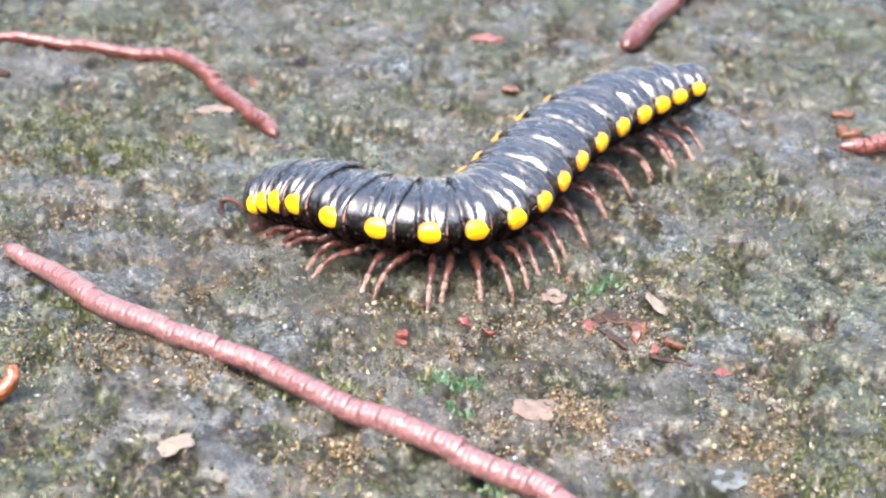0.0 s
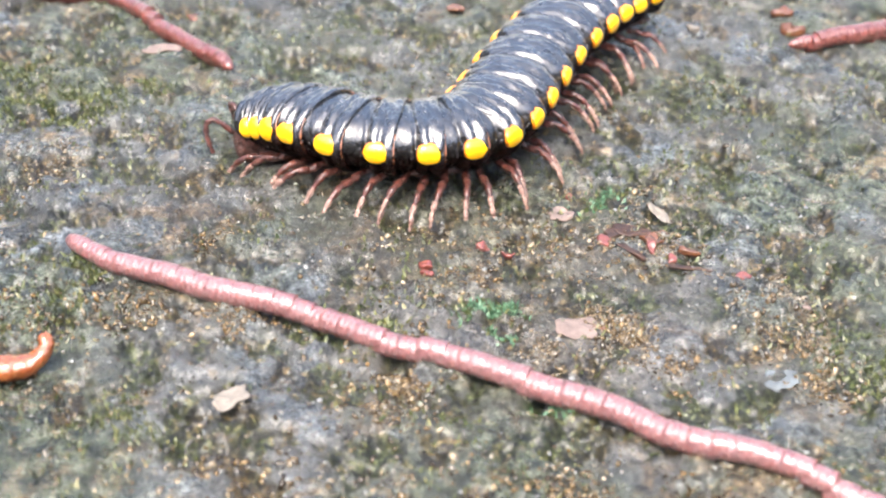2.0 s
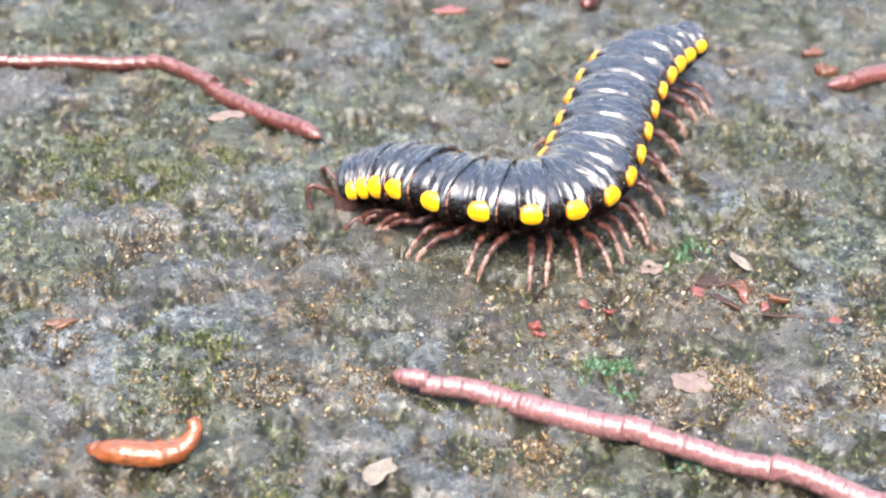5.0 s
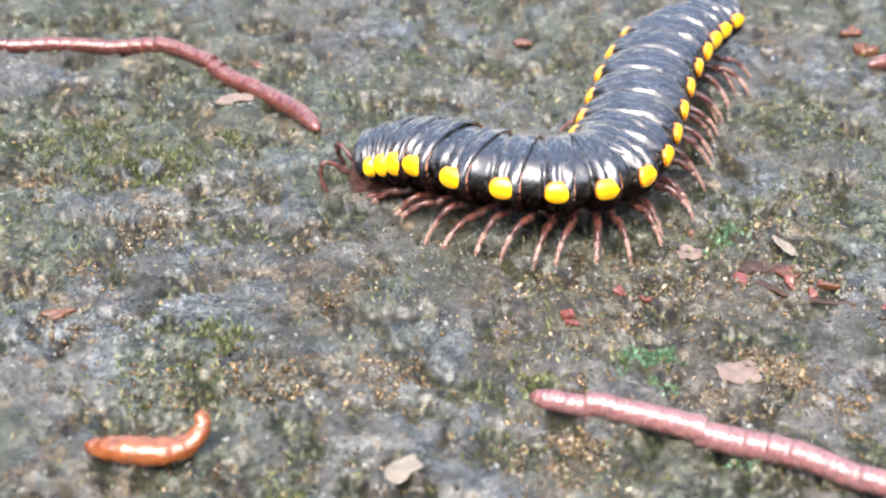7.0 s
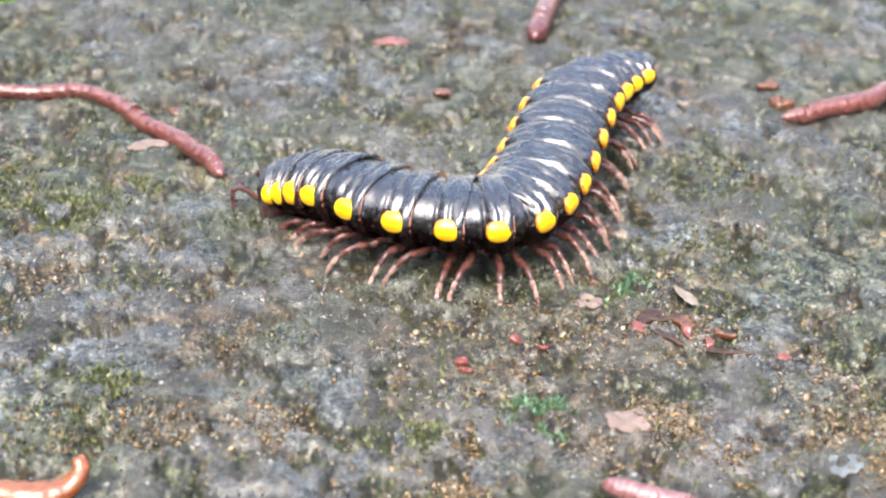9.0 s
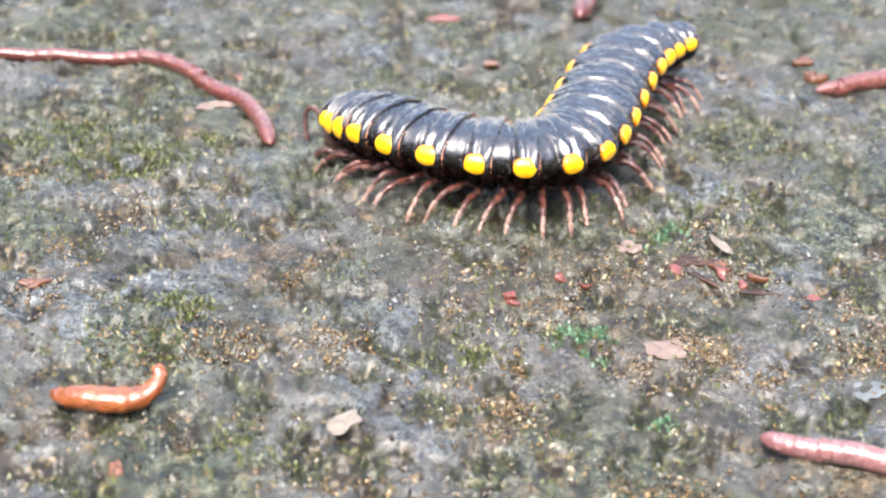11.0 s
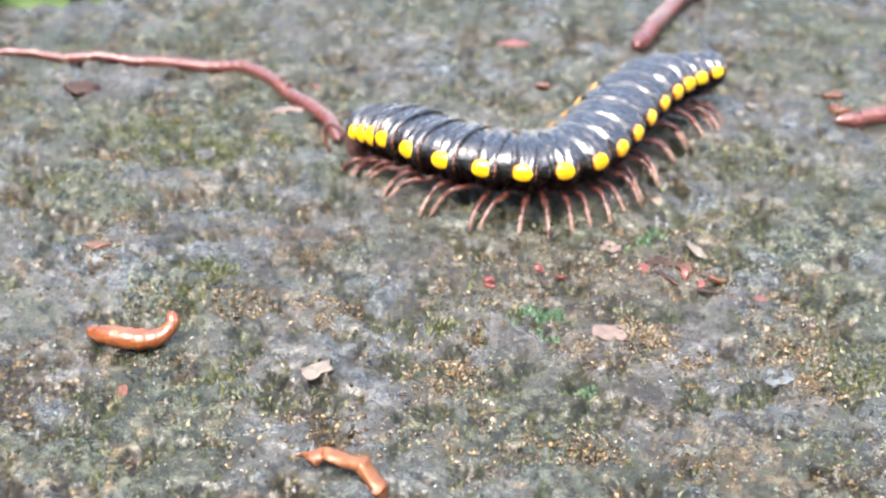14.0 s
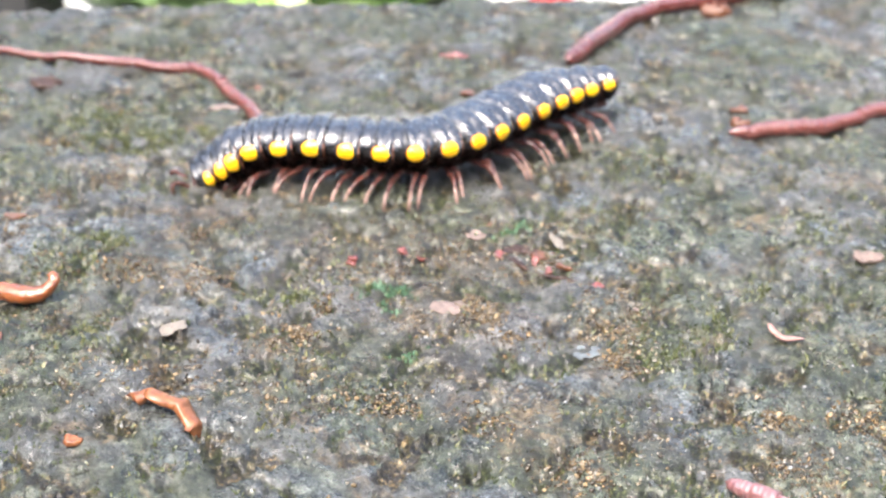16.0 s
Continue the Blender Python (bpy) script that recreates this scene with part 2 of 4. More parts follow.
# ---- the concrete slab, with its far edge ----
EDGE = Vector((-0.0023, 0.0526))  # a point of the far edge
ALONG = Vector((0.9207, 0.3903)).normalized()
NEAR = Vector((ALONG.y, -ALONG.x))


def slab():
    def axis(lo, hi, step, far_lo, far_hi):
        inner = list(np.arange(lo, hi, step))
        out, s = [], step
        v = inner[-1]
        while v < far_hi:
            s *= 1.35
            v += s
            out.append(v)
        low, s, v = [], step, lo
        while v > far_lo:
            s *= 1.35
            v -= s
            low.append(v)
        return low[::-1] + inner + out

    us = axis(-0.075, 0.075, 0.00021, -0.6, 0.6)
    vs = [0.0, 0.0004, 0.0009, 0.0015] + [v for v in axis(0.002, 0.125, 0.00021, 0.0019, 0.8) if v > 0.0018]
    nu = len(us)
    verts = []
    for j, v in enumerate(vs):
        drop = (0.0022, 0.0011, 0.0004, 0.0001)[j] if j < 4 else 0.0
        for u in us:
            wob = 0.0007 * noise.noise(Vector((u * 160, 9.0, 0))) if j < 5 else 0.0
            x, y = EDGE.x + ALONG.x * u + NEAR.x * (v + wob), EDGE.y + ALONG.y * u + NEAR.y * (v + wob)
            near = max(0.0, 1 - max(0.0, abs(u) - 0.075, v - 0.125) / 0.03)
            verts.append((x, y, lift(x, y) * near - drop))
    faces = [(j * nu + i, (j + 1) * nu + i, (j + 1) * nu + i + 1, j * nu + i + 1) for j in range(len(vs) - 1) for i in range(nu - 1)]
    n0 = len(verts)
    verts += [(EDGE.x + ALONG.x * u, EDGE.y + ALONG.y * u, -0.3) for u in us]
    faces += [(i, i + 1, n0 + i + 1, n0 + i) for i in range(nu - 1)]
    rows, last = len(vs), n0 - nu
    n1 = len(verts)
    verts += [(verts[last + i][0], verts[last + i][1], -0.3) for i in range(nu)]
    faces += [(last + i + 1, last + i, n1 + i, n1 + i + 1) for i in range(nu - 1)]
    for col in (0, nu - 1):
        n2 = len(verts)
        verts += [(verts[j * nu + col][0], verts[j * nu + col][1], -0.3) for j in range(rows)]
        faces += [(j * nu + col, (j + 1) * nu + col, n2 + j + 1, n2 + j) for j in range(rows - 1)]
    me = bpy.data.meshes.new("concrete_slab")
    me.from_pydata(verts, [], faces)
    me.polygons.foreach_set("use_smooth", [True] * len(faces))
    me.update()
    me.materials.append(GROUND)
    return tagged(new("concrete_slab", me), "wet grey-green concrete slab with moss and grit", "ground", kind="structure")


slab()

# ---- the millipede ----
MM = 0.001
RINGS = 18
SPOT_UP = 3.92


def half_wide(k):
    """Half the body's width, in mm, at ring k."""
    return float(np.interp(k, [0, 1, 2, 3, 6, 14, 15, 16, 17, 18], [2.0, 2.5, 2.75, 2.95, 3.05, 3.05, 3.0, 2.7, 2.2, 1.6]))


def cross(wide, k, fl, n=36):
    """The outline of a ring across the body, in mm from the spot's height: an arched back, a flange at each side, a flat belly."""
    top = 1.6 * (0.35 + 0.65 * wide / 3.05)
    low = (2.5 if k > 1 else 1.5) * (0.45 + 0.55 * wide / 3.05)
    out = []
    for i in range(n):
        a = 2 * math.pi * i / n
        c, s = math.cos(a), math.sin(a)
        y = wide * 0.93 * math.copysign(abs(c) ** (0.85 if s > 0 else 1.05), c)
        z = (top if s > 0 else low) * math.copysign(abs(s) ** (1.05 if s > 0 else 0.9), s)
        side = abs(c) ** 6
        y += math.copysign(fl * side, c) if abs(c) > 1e-6 else 0.0
        out.append((y, z))
    return out


def ring_mesh(k, long):
    """Front collar and wide hind plate of one ring; x runs towards the tail."""
    wide = half_wide(k)
    bm = bmesh.new()
    rows = []
    profile = ((-1.0, 0.82, 0.0), (-0.95, 0.88, 0.0), (-0.55, 0.88, 0.0), (-0.42, 0.9, 0.0), (-0.33, 0.91, 0.0), (-0.26, 0.885, 0.0), (-0.21, 0.81, 0.0), (-0.17, 0.84, 0.04), (-0.11, 0.93, 0.14), (-0.03, 0.985, 0.22), (0.06, 1.01, 0.25), (0.12, 0.985, 0.26), (0.17, 0.945, 0.26), (0.22, 0.975, 0.26), (0.31, 1.02, 0.25), (0.4, 1.04, 0.22), (0.48, 1.04, 0.16), (0.535, 1.02, 0.07), (0.56, 0.96, 0.0), (0.55, 0.88, 0.0), (0.5, 0.84, 0.0))
    for x, grow, fl in profile:
        rows.append((x, grow, fl))
    fine = []
    for a, b in zip(rows, rows[1:]):
        steps = max(1, round((b[0] - a[0]) * long / 0.12))
        fine += [[p + (q - p) * j / steps for p, q in zip(a, b)] for j in range(steps)]
    fine.append(rows[-1])
    skins = []
    for x, grow, fl in fine:
        skin = []
        for y, z in cross(wide, k, fl, 80):
            p = Vector((x * long * 3.0 + 7 * k, y * 1.05, z * 1.05))
            crease = 0.09 * noise.noise(p) + 0.08 * (0.4 - abs(noise.noise(p * 1.6)))
            crease *= min(1.0, max(0.1, z)) * (1.0 if x > -0.2 else 0.35)
            g = grow + crease / wide
            skin.append((x * long * MM, y * g * MM, (SPOT_UP + z * g + crease * 0.5 * max(0, z)) * MM))
        skins.append(skin)
    loft(bm, skins)
    bmesh.ops.recalc_face_normals(bm, faces=bm.faces)
    return bm


def margin_mesh(k, long):
    """The thin brown hind edge of a plate, down both flanks."""
    wide = half_wide(k)
    bm = bmesh.new()
    ring = cross(wide, k, 0.1)
    for lo, hi in ((-11, 4), (14, 29)):
        pts = [(0.55 * long * MM, ring[i % 36][0] * 0.985 * MM, (SPOT_UP + ring[i % 36][1] * 0.985) * MM) for i in range(lo, hi + 1)]
        tube(bm, pts, [0.00004 + 0.00005 * math.sin(math.pi * i / (len(pts) - 1)) for i in range(len(pts))], 6)
    bmesh.ops.recalc_face_normals(bm, faces=bm.faces)
    return bm


def spot_mesh(k, long, side):
    """A low swollen patch lying on the flange, round with soft corners."""
    wide = half_wide(k)
    bm = bmesh.new()
    big = 0.55 + 0.45 * wide / 3.05
    rx, rz = min(0.72 * big, 0.37 * long), 0.68 * big * (1.2 if k < 4 else 1.0)
    line = [Vector(p) for p in cross(wide, k, 0.27, 360)]
    line = line[270:] + line[:90]  # from the belly up one flank to the back
    run = [0.0]
    for p, q in zip(line, line[1:]):
        run.append(run[-1] + (q - p).length)
    at = run[90] + 0.1
    rows = []
    for r, up in ((1.06, -0.12), (1.0, -0.02), (0.94, 0.05), (0.82, 0.09), (0.62, 0.115), (0.36, 0.13), (0.12, 0.135)):
        row = []
        for i in range(26):
            w = 2 * math.pi * i / 26
            c, d = (math.copysign(abs(v) ** 0.88, v) for v in (math.cos(w), math.sin(w)))
            wave = r * (1 + 0.05 * noise.noise(Vector((c * 1.5 + 3 * k, d * 1.5, side))))
            s = at + rz * d * wave
            y, z = (float(np.interp(s, run, [p[q] for p in line])) for q in range(2))
            row.append(((c * rx * wave + 0.12 * long) * MM, side * (y + up * 0.93) * MM, (SPOT_UP + z + up * 0.25 * (d - 0.1)) * MM))
        rows.append(row)
    loft(bm, rows, turn_to=2)
    bmesh.ops.recalc_face_normals(bm, faces=bm.faces)
    return bm


def wide_at(k):
    return half_wide(k) * 0.52


def belly_mesh(wide, long):
    """The knobbly underside of a ring, where the legs are set."""
    bm = bmesh.new()
    rows = []
    for u in np.linspace(-1, 1, 9):
        g = (1 - u**4) ** 0.5 * (0.9 + 0.1 * math.cos(u * 9))
        rows.append([(u * 0.55 * long * MM, wide * max(g, 0.2) * math.cos(a) * MM, (1.75 + 0.42 * max(g, 0.2) * math.sin(a)) * MM) for a in (2 * math.pi * i / 14 for i in range(14))])
    loft(bm, rows)
    bmesh.ops.recalc_face_normals(bm, faces=bm.faces)
    return bm


def leg_mesh(side, seed, size):
    """A jointed walking leg from the hip at the origin to the toe; side -1 or 1."""
    rnd = random.Random(seed)
    bm = bmesh.new()
    up, out, skew = rnd.uniform(-0.2, 0.15), rnd.uniform(-0.45, 0.3), rnd.uniform(-0.35, 0.35)
    joints = [(0, 0, 0), (0.05, 0.6, 0.02), (0.1, 1.35 + 0.3 * out, -0.05 + up), (0.12 + 0.3 * skew, 2.3 + 0.8 * out, 0.05 + up), (0.05 + 0.6 * skew, 3.05 + out, -0.4 + 0.6 * up), (0.8 * skew, 3.6 + out, -0.95), (skew, 3.98 + out, -1.5), (skew, 4.1 + out, -1.85)]
    radii = [0.26, 0.22, 0.25, 0.225, 0.185, 0.165, 0.135, 0.055]
    pts, rad = [], []
    for i, (a, b) in enumerate(zip(joints, joints[1:])):
        for u, thin in ((0.0, 0.62), (0.22, 1.0), (0.8, 1.1)):
            pts.append([(a[q] + (b[q] - a[q]) * u) * MM * size for q in range(3)])
            rad.append((radii[i] + (radii[i + 1] - radii[i]) * u) * thin * MM * size)
    pts.append([c * MM * size for c in joints[-1]])
    rad.append(0.03 * MM)
    pts = [(x, y * side, z) for x, y, z in pts]
    tube(bm, pts, rad, 8, 0, 1.0, 13)
    bmesh.ops.recalc_face_normals(bm, faces=bm.faces)
    return bm


def head_mesh():
    bm = bmesh.new()
    rows = []
    for x, sy, sz, z in ((1.1, 1.2, 1.0, 2.8), (0.6, 1.5, 1.45, 2.4), (0.0, 1.6, 1.55, 2.2), (-0.5, 1.45, 1.45, 2.05), (-0.95, 1.05, 1.1, 1.9), (-1.15, 0.5, 0.6, 1.7)):
        rows.append([(x * MM, sy * math.cos(w) * MM, (z + sz * math.sin(w)) * MM) for w in (2 * math.pi * i / 20 for i in range(20))])
    loft(bm, rows)
    for s in (-1, 1):
        tube(bm, [(-0.8 * MM, 0.5 * s * MM, 1.6 * MM), (-1.1 * MM, 0.45 * s * MM, 1.1 * MM), (-1.0 * MM, 0.2 * s * MM, 0.7 * MM)], [0.0005, 0.0004, 0.0002], 8)
    bmesh.ops.recalc_face_normals(bm, faces=bm.faces)
    return bm


def feeler_mesh(side):
    """A bent antenna of seven joints."""
    bm = bmesh.new()
    way = [(-0.6, 0.7, 3.2), (-0.9, 0.95, 4.1), (-1.2, 1.2, 4.6), (-1.6, 1.45, 4.5), (-1.85, 1.6, 3.9), (-1.95, 1.7, 3.1), (-1.9, 1.75, 2.4)]
    pts, rad = [], []
    for i, (a, b) in enumerate(zip(way, way[1:])):
        for u, r in ((0.0, 0.12), (0.3, 0.17), (0.85, 0.19)):
            pts.append((MM * (a[0] + (b[0] - a[0]) * u), side * MM * (a[1] + (b[1] - a[1]) * u), MM * (a[2] + (b[2] - a[2]) * u)))
            rad.append(r * MM * (1.0 if i < 5 else 0.85))
    pts.append((MM * way[-1][0], side * MM * way[-1][1], MM * way[-1][2]))
    rad.append(0.00006)
    tube(bm, pts, rad, 8)
    bmesh.ops.recalc_face_normals(bm, faces=bm.faces)
    return bm


def tail_mesh():
    bm = bmesh.new()
    rows = []
    for x, w, z in ((-0.8, 1.4, 0.0), (-0.3, 1.35, -0.05), (0.1, 1.1, -0.1), (0.4, 0.75, -0.2), (0.6, 0.4, -0.3), (0.7, 0.12, -0.35)):
        rows.append([(x * MM, w * math.cos(a) * MM, (SPOT_UP + z + w * 0.85 * math.sin(a)) * MM) for a in (2 * math.pi * i / 18 for i in range(18))])
    loft(bm, rows)
    bmesh.ops.recalc_face_normals(bm, faces=bm.faces)
    return bm


RING_LONG = [1.0, 1.15, 1.45, 2.2, 2.3, 2.3, 2.2, 2.1, 2.3, 2.7, 3.0, 3.2, 3.2, 3.1, 2.8, 2.4, 2.2, 2.0]


def millipede():
    """The animal: a head, eighteen rings with their spots and legs, and a tail."""
    thing = tagged(new("millipede"), "glossy black millipede with yellow side spots on wet concrete", "millipede")
    rings, legs = [], []
    head = part("head", head_mesh(), HEAD_SKIN, thing, "dark red-brown head")
    for s in (-1, 1):
        part("antenna", feeler_mesh(s), LEG_DARK, head, "bent dark red antenna")
    for k in range(1, RINGS + 1):
        long = RING_LONG[k - 1]
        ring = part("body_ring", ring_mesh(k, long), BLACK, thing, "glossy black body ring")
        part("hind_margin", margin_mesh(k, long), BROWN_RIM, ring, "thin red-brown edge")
        for s in (-1, 1):
            part("spot", spot_mesh(k, long, s), [ORANGE_RIM, YELLOW], ring, "bright yellow oval spot")
        part("belly_plate", belly_mesh(wide_at(k), long), HEAD_SKIN, ring, "red-brown plate that bears the legs")
        pairs = 0 if k in (1, 18) else 1 if k < 4 else 2
        for p in range(pairs):
            for s in (-1, 1):
                x = 0.1 if pairs == 1 else (-0.28 + 0.56 * p)
                size = 0.92 if k < 4 else 0.86 if k > 16 else 1.0
                hip = Vector((x * long * MM, s * 0.85 * MM, 1.72 * size * MM))
                leg = part("leg", leg_mesh(s, k * 10 + p * 3 + s, size), [LEG_DARK, LEG_PALE], ring, "red-brown jointed leg with a pale tip")
                leg.location = hip
                legs.append((leg, hip, k, p, s))
        rings.append(ring)
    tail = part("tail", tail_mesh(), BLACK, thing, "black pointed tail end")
    return head, rings, tail, legs


HEAD, RING_LIST, TAIL, LEGS = millipede()


# ---- earthworms ----


def worm_ring(girth, at, long, sides=16):
    """One ring of a worm, along x, which takes up the girth of its neighbours at both ends."""
    bm = bmesh.new()
    rows = []
    for x, tuck in ((-0.68, 0.97), (-0.62, 0.994), (-0.3, 1.0), (0.0, 1.0), (0.3, 1.0), (0.62, 0.994), (0.68, 0.97)):
        r = girth(at + x) * tuck
        rows.append([(x * long, r * math.cos(a), r * math.sin(a)) for a in (2 * math.pi * i / sides for i in range(sides))])
    loft(bm, rows)
    bmesh.ops.recalc_face_normals(bm, faces=bm.faces)
    return bm


def worm_tip(radius, long, way, sharp):
    """The closed end of a worm; way 1 points along x, -1 against it."""
    bm = bmesh.new()
    rows = []
    for u in np.linspace(0, 1, 9):
        r = radius * max(0.03, (1 - u**sharp) ** 0.6) * (0.97 if u < 0.1 else 1.0)
        rows.append([(way * (u - 0.35) * long, r * math.cos(a), r * math.sin(a)) for a in (2 * math.pi * i / 16 for i in range(16))])
    loft(bm, rows)
    bmesh.ops.recalc_face_normals(bm, faces=bm.faces)
    return bm


def worm(label, skin, count, long, radius, tip_long, sharp=2.2, slim=0, thin=0.0):
    """A worm in rings, its head first; slim: how many rings at the head taper."""
    thing = tagged(new("earthworm"), label, "worm", "earthworms on the slab")
    def girth(u):
        r = radius * ((0.8 + 0.2 * min(1.0, max(0.0, u + 1) / slim)) if slim else 1.0)
        r *= 1 + 0.055 * math.sin(u * 0.31) + 0.022 * math.sin(u * 0.83 + 1.0)
        return r * (1 - thin * max(0.0, (u - count * 0.35) / (count * 0.65)))

    made = [part("worm_end", worm_tip(girth(-0.6), tip_long, -1, sharp), skin, thing)]
    for i in range(count):
        made.append(part("worm_ring", worm_ring(girth, i, long), skin, thing))
    made.append(part("worm_end", worm_tip(girth(count - 0.4), tip_long, 1, sharp), skin, thing))
    return made


def along(points, radius, start, step, count, sway=0.0):
    """Poses for a worm's pieces on a curve over the ground, from start metres on, swaying a little to both sides."""
    pts, total = spline([(x * MM, y * MM, 0) for x, y in points], 400)
    arr = np.array(pts)
    run = np.linspace(0, total, 400)
    side = np.gradient(arr[:, 1]), -np.gradient(arr[:, 0])
    swing = sway * (np.sin(run / 0.0013) + 0.6 * np.sin(run / 0.0021 + 1.0)) / np.hypot(*side)
    arr[:, 0] += side[0] * swing
    arr[:, 1] += side[1] * swing
    out = []
    for i in range(count):
        s = start + i * step
        x, y = (float(np.interp(s, run, arr[:, q])) for q in range(2))
        a, b = ([float(np.interp(min(max(s + d, 0.0005), total - 0.0005), run, arr[:, q])) for q in range(2)] for d in (-0.0009, 0.0009))
        extra = max(0.0, s - total), max(0.0, -s)
        turn = math.atan2(b[1] - a[1], b[0] - a[0])
        x += math.cos(turn) * (extra[0] - extra[1])
        y += math.sin(turn) * (extra[0] - extra[1])
        out.append(pose(x, y, radius * 0.97 + bed(x, y), 0, 0, math.degrees(turn)))
    return out


DEEP_RED = worm_material("deep_red_worm_skin", (0.06, 0.011, 0.009), (0.17, 0.042, 0.032))
PINK_STEP, PINK_R = 0.0011, 0.00066
PINK_WORM = worm("long pink earthworm stretched over wet concrete", PINK, 84, PINK_STEP, PINK_R, 0.0020, 4.0, slim=6)
RED_STEP, RED_R = 0.0010, 0.0006
RED_WORM = worm("dark red earthworm with a glossy head", RED, 40, RED_STEP, RED_R, 0.0020, thin=0.45)
FAR_WORM = worm("dark red earthworm near the slab edge", DEEP_RED, 26, 0.0013, 0.00086, 0.0022)
SIDE_WORM = worm("thin red earthworm with a pointed head", RED, 24, 0.0009, 0.00072, 0.0018, 1.6, slim=5)


# ---- small things lying on the slab ----


def rest_on(x, y):
    return x * MM, y * MM, lift(x * MM, y * MM)


def flake(name, x, y, wide, deep, thick, material, label, category, turn=0.0, seed=0, curl=0.0):
    """A broken thin piece with an uneven outline that hugs the slab."""
    rnd = random.Random(seed)
    bm = bmesh.new()
    n = 26
    thick *= 0.5
    c, s = math.cos(math.radians(turn)), math.sin(math.radians(turn))
    ground = bed(x * MM, y * MM)
    rows = []
    for z, grow in ((-0.8, 0.8), (-0.3, 0.97), (0.3, 1.0), (0.75, 0.97), (1.0, 0.86), (1.05, 0.68), (1.0, 0.48), (1.05, 0.28), (1.0, 0.1)):
        ring = []
        for i in range(n):
            a = 2 * math.pi * i / n
            d = Vector((math.cos(a), math.sin(a), 0))
            rim = 0.95 + 0.42 * noise.noise(d * 1.3 + Vector((seed * 3.1, 0, 0))) + 0.18 * noise.noise(d * 3.4 + Vector((seed * 1.7, 5, 0)))
            px, py = wide * grow * rim * d.x / 2, deep * grow * rim * d.y / 2
            dip = bed((x + c * px - s * py) * MM, (y + s * px + c * py) * MM) - ground
            pz = thick * z * (0.8 + 0.9 * noise.noise(Vector((px * 1.8, py * 1.8, seed)))) + curl * (2 * px / wide) ** 2 + 0.2
            ring.append((px * MM, py * MM, pz * MM + dip))
        rows.append(ring)
    loft(bm, rows)
    bmesh.ops.recalc_face_normals(bm, faces=bm.faces)
    ob = part(name, bm, material)
    ob.matrix_basis = Matrix.Translation((x * MM, y * MM, ground)) @ pose(0, 0, 0, 0, 0, turn)
    return tagged(ob, label, category, "red fragments" if name == "red_fragment" else "")


def husk(name, line, radii, material, label, category, flat=0.8, crumple=0.0):
    """A curled soft piece along a line of points in mm."""
    pts, _ = spline([(x * MM, y * MM, z * MM + lift(x * MM, y * MM)) for x, y, z in line], 26)
    rad = np.interp(np.linspace(0, 1, 26), np.linspace(0, 1, len(radii)), radii)
    bm = bmesh.new()
    tube(bm, pts, [float(r) * MM * (1 + 0.05 * math.sin(i * 1.9)) for i, r in enumerate(rad)], 14, 0, flat)
    bmesh.ops.recalc_face_normals(bm, faces=bm.faces)
    base = Vector((line[0][0] * MM, line[0][1] * MM, 0))
    for v in bm.verts:
        p = v.co * 900
        v.co += Vector((noise.noise(p), noise.noise(p + Vector((7, 0, 0))), noise.noise(p + Vector((0, 9, 0))))) * crumple * MM
        v.co -= base
    ob = part(name, bm, material)
    ob.location = base
    return tagged(ob, label, category)


HUSK = worm_material("amber_husk", (0.11, 0.028, 0.008), (0.28, 0.085, 0.021), 0.2, fold=0.000002)
LEAF_SCRAP = speckled("orange_leaf", (0.12, 0.035, 0.012), (0.32, 0.12, 0.042), 0.0008, 0.4, 0.3)
WHITE_CHIP = speckled("white_petal", (0.13, 0.11, 0.085), (0.2, 0.175, 0.145), 0.0007, 0.6, 0.0)
BEIGE = speckled("beige_flake", (0.11, 0.08, 0.067), (0.21, 0.155, 0.13), 0.0006, 0.8, 0.0)
SHRED = speckled("pink_tan_shred", (0.2, 0.11, 0.09), (0.36, 0.22, 0.18), 0.0006, 0.7)
CORAL = speckled("red_fragment", (0.08, 0.017, 0.012), (0.24, 0.07, 0.05), 0.0004, 0.35, 0.4)
RUST = speckled("rust_fragment", (0.05, 0.017, 0.007), (0.17, 0.065, 0.027), 0.0005, 0.4, 0.3)
GREY_STONE = speckled("blue_grey_stone", (0.06, 0.07, 0.075), (0.13, 0.15, 0.155), 0.001, 0.7, 0.0)
DARK_ROT = speckled("dark_rot", (0.01, 0.005, 0.003), (0.06, 0.024, 0.01), 0.0005, 0.5, 0.0)

husk("seed_husk", [(-23.3, -27.0, 0.6), (-23.0, -27.2, 0.62), (-21.8, -27.5, 0.68), (-20.2, -27.6, 0.7), (-18.9, -27.3, 0.75), (-18.2, -26.8, 1.1), (-18.2, -26.5, 1.45), (-18.4, -26.3, 1.7)], [0.42, 0.7, 0.82, 0.84, 0.84, 0.7, 0.5, 0.32], HUSK, "glossy orange-brown curled husk on wet concrete", "husk")
husk("leaf_scrap", [(-6.9, -36.6, 0.35), (-6.3, -37.0, 0.5), (-5.5, -36.7, 0.6), (-4.8, -37.1, 0.65), (-3.9, -37.0, 0.5), (-3.0, -37.5, 0.5), (-2.0, -38.0, 0.25)], [0.5, 0.85, 0.8, 0.92, 0.75, 0.7, 0.2], LEAF_SCRAP, "crumpled orange-brown leaf scrap on concrete", "leaf", 0.4, 0.55)
husk("curled_shred", [(29.0, -15.6, 0.3), (29.3, -16.3, 0.3), (30.0, -16.7, 0.35), (30.7, -16.5, 0.3), (31.3, -16.2, 0.2)], [0.2, 0.3, 0.33, 0.28, 0.1], SHRED, "curled beige plant shred on concrete", "plant scrap", 0.6)
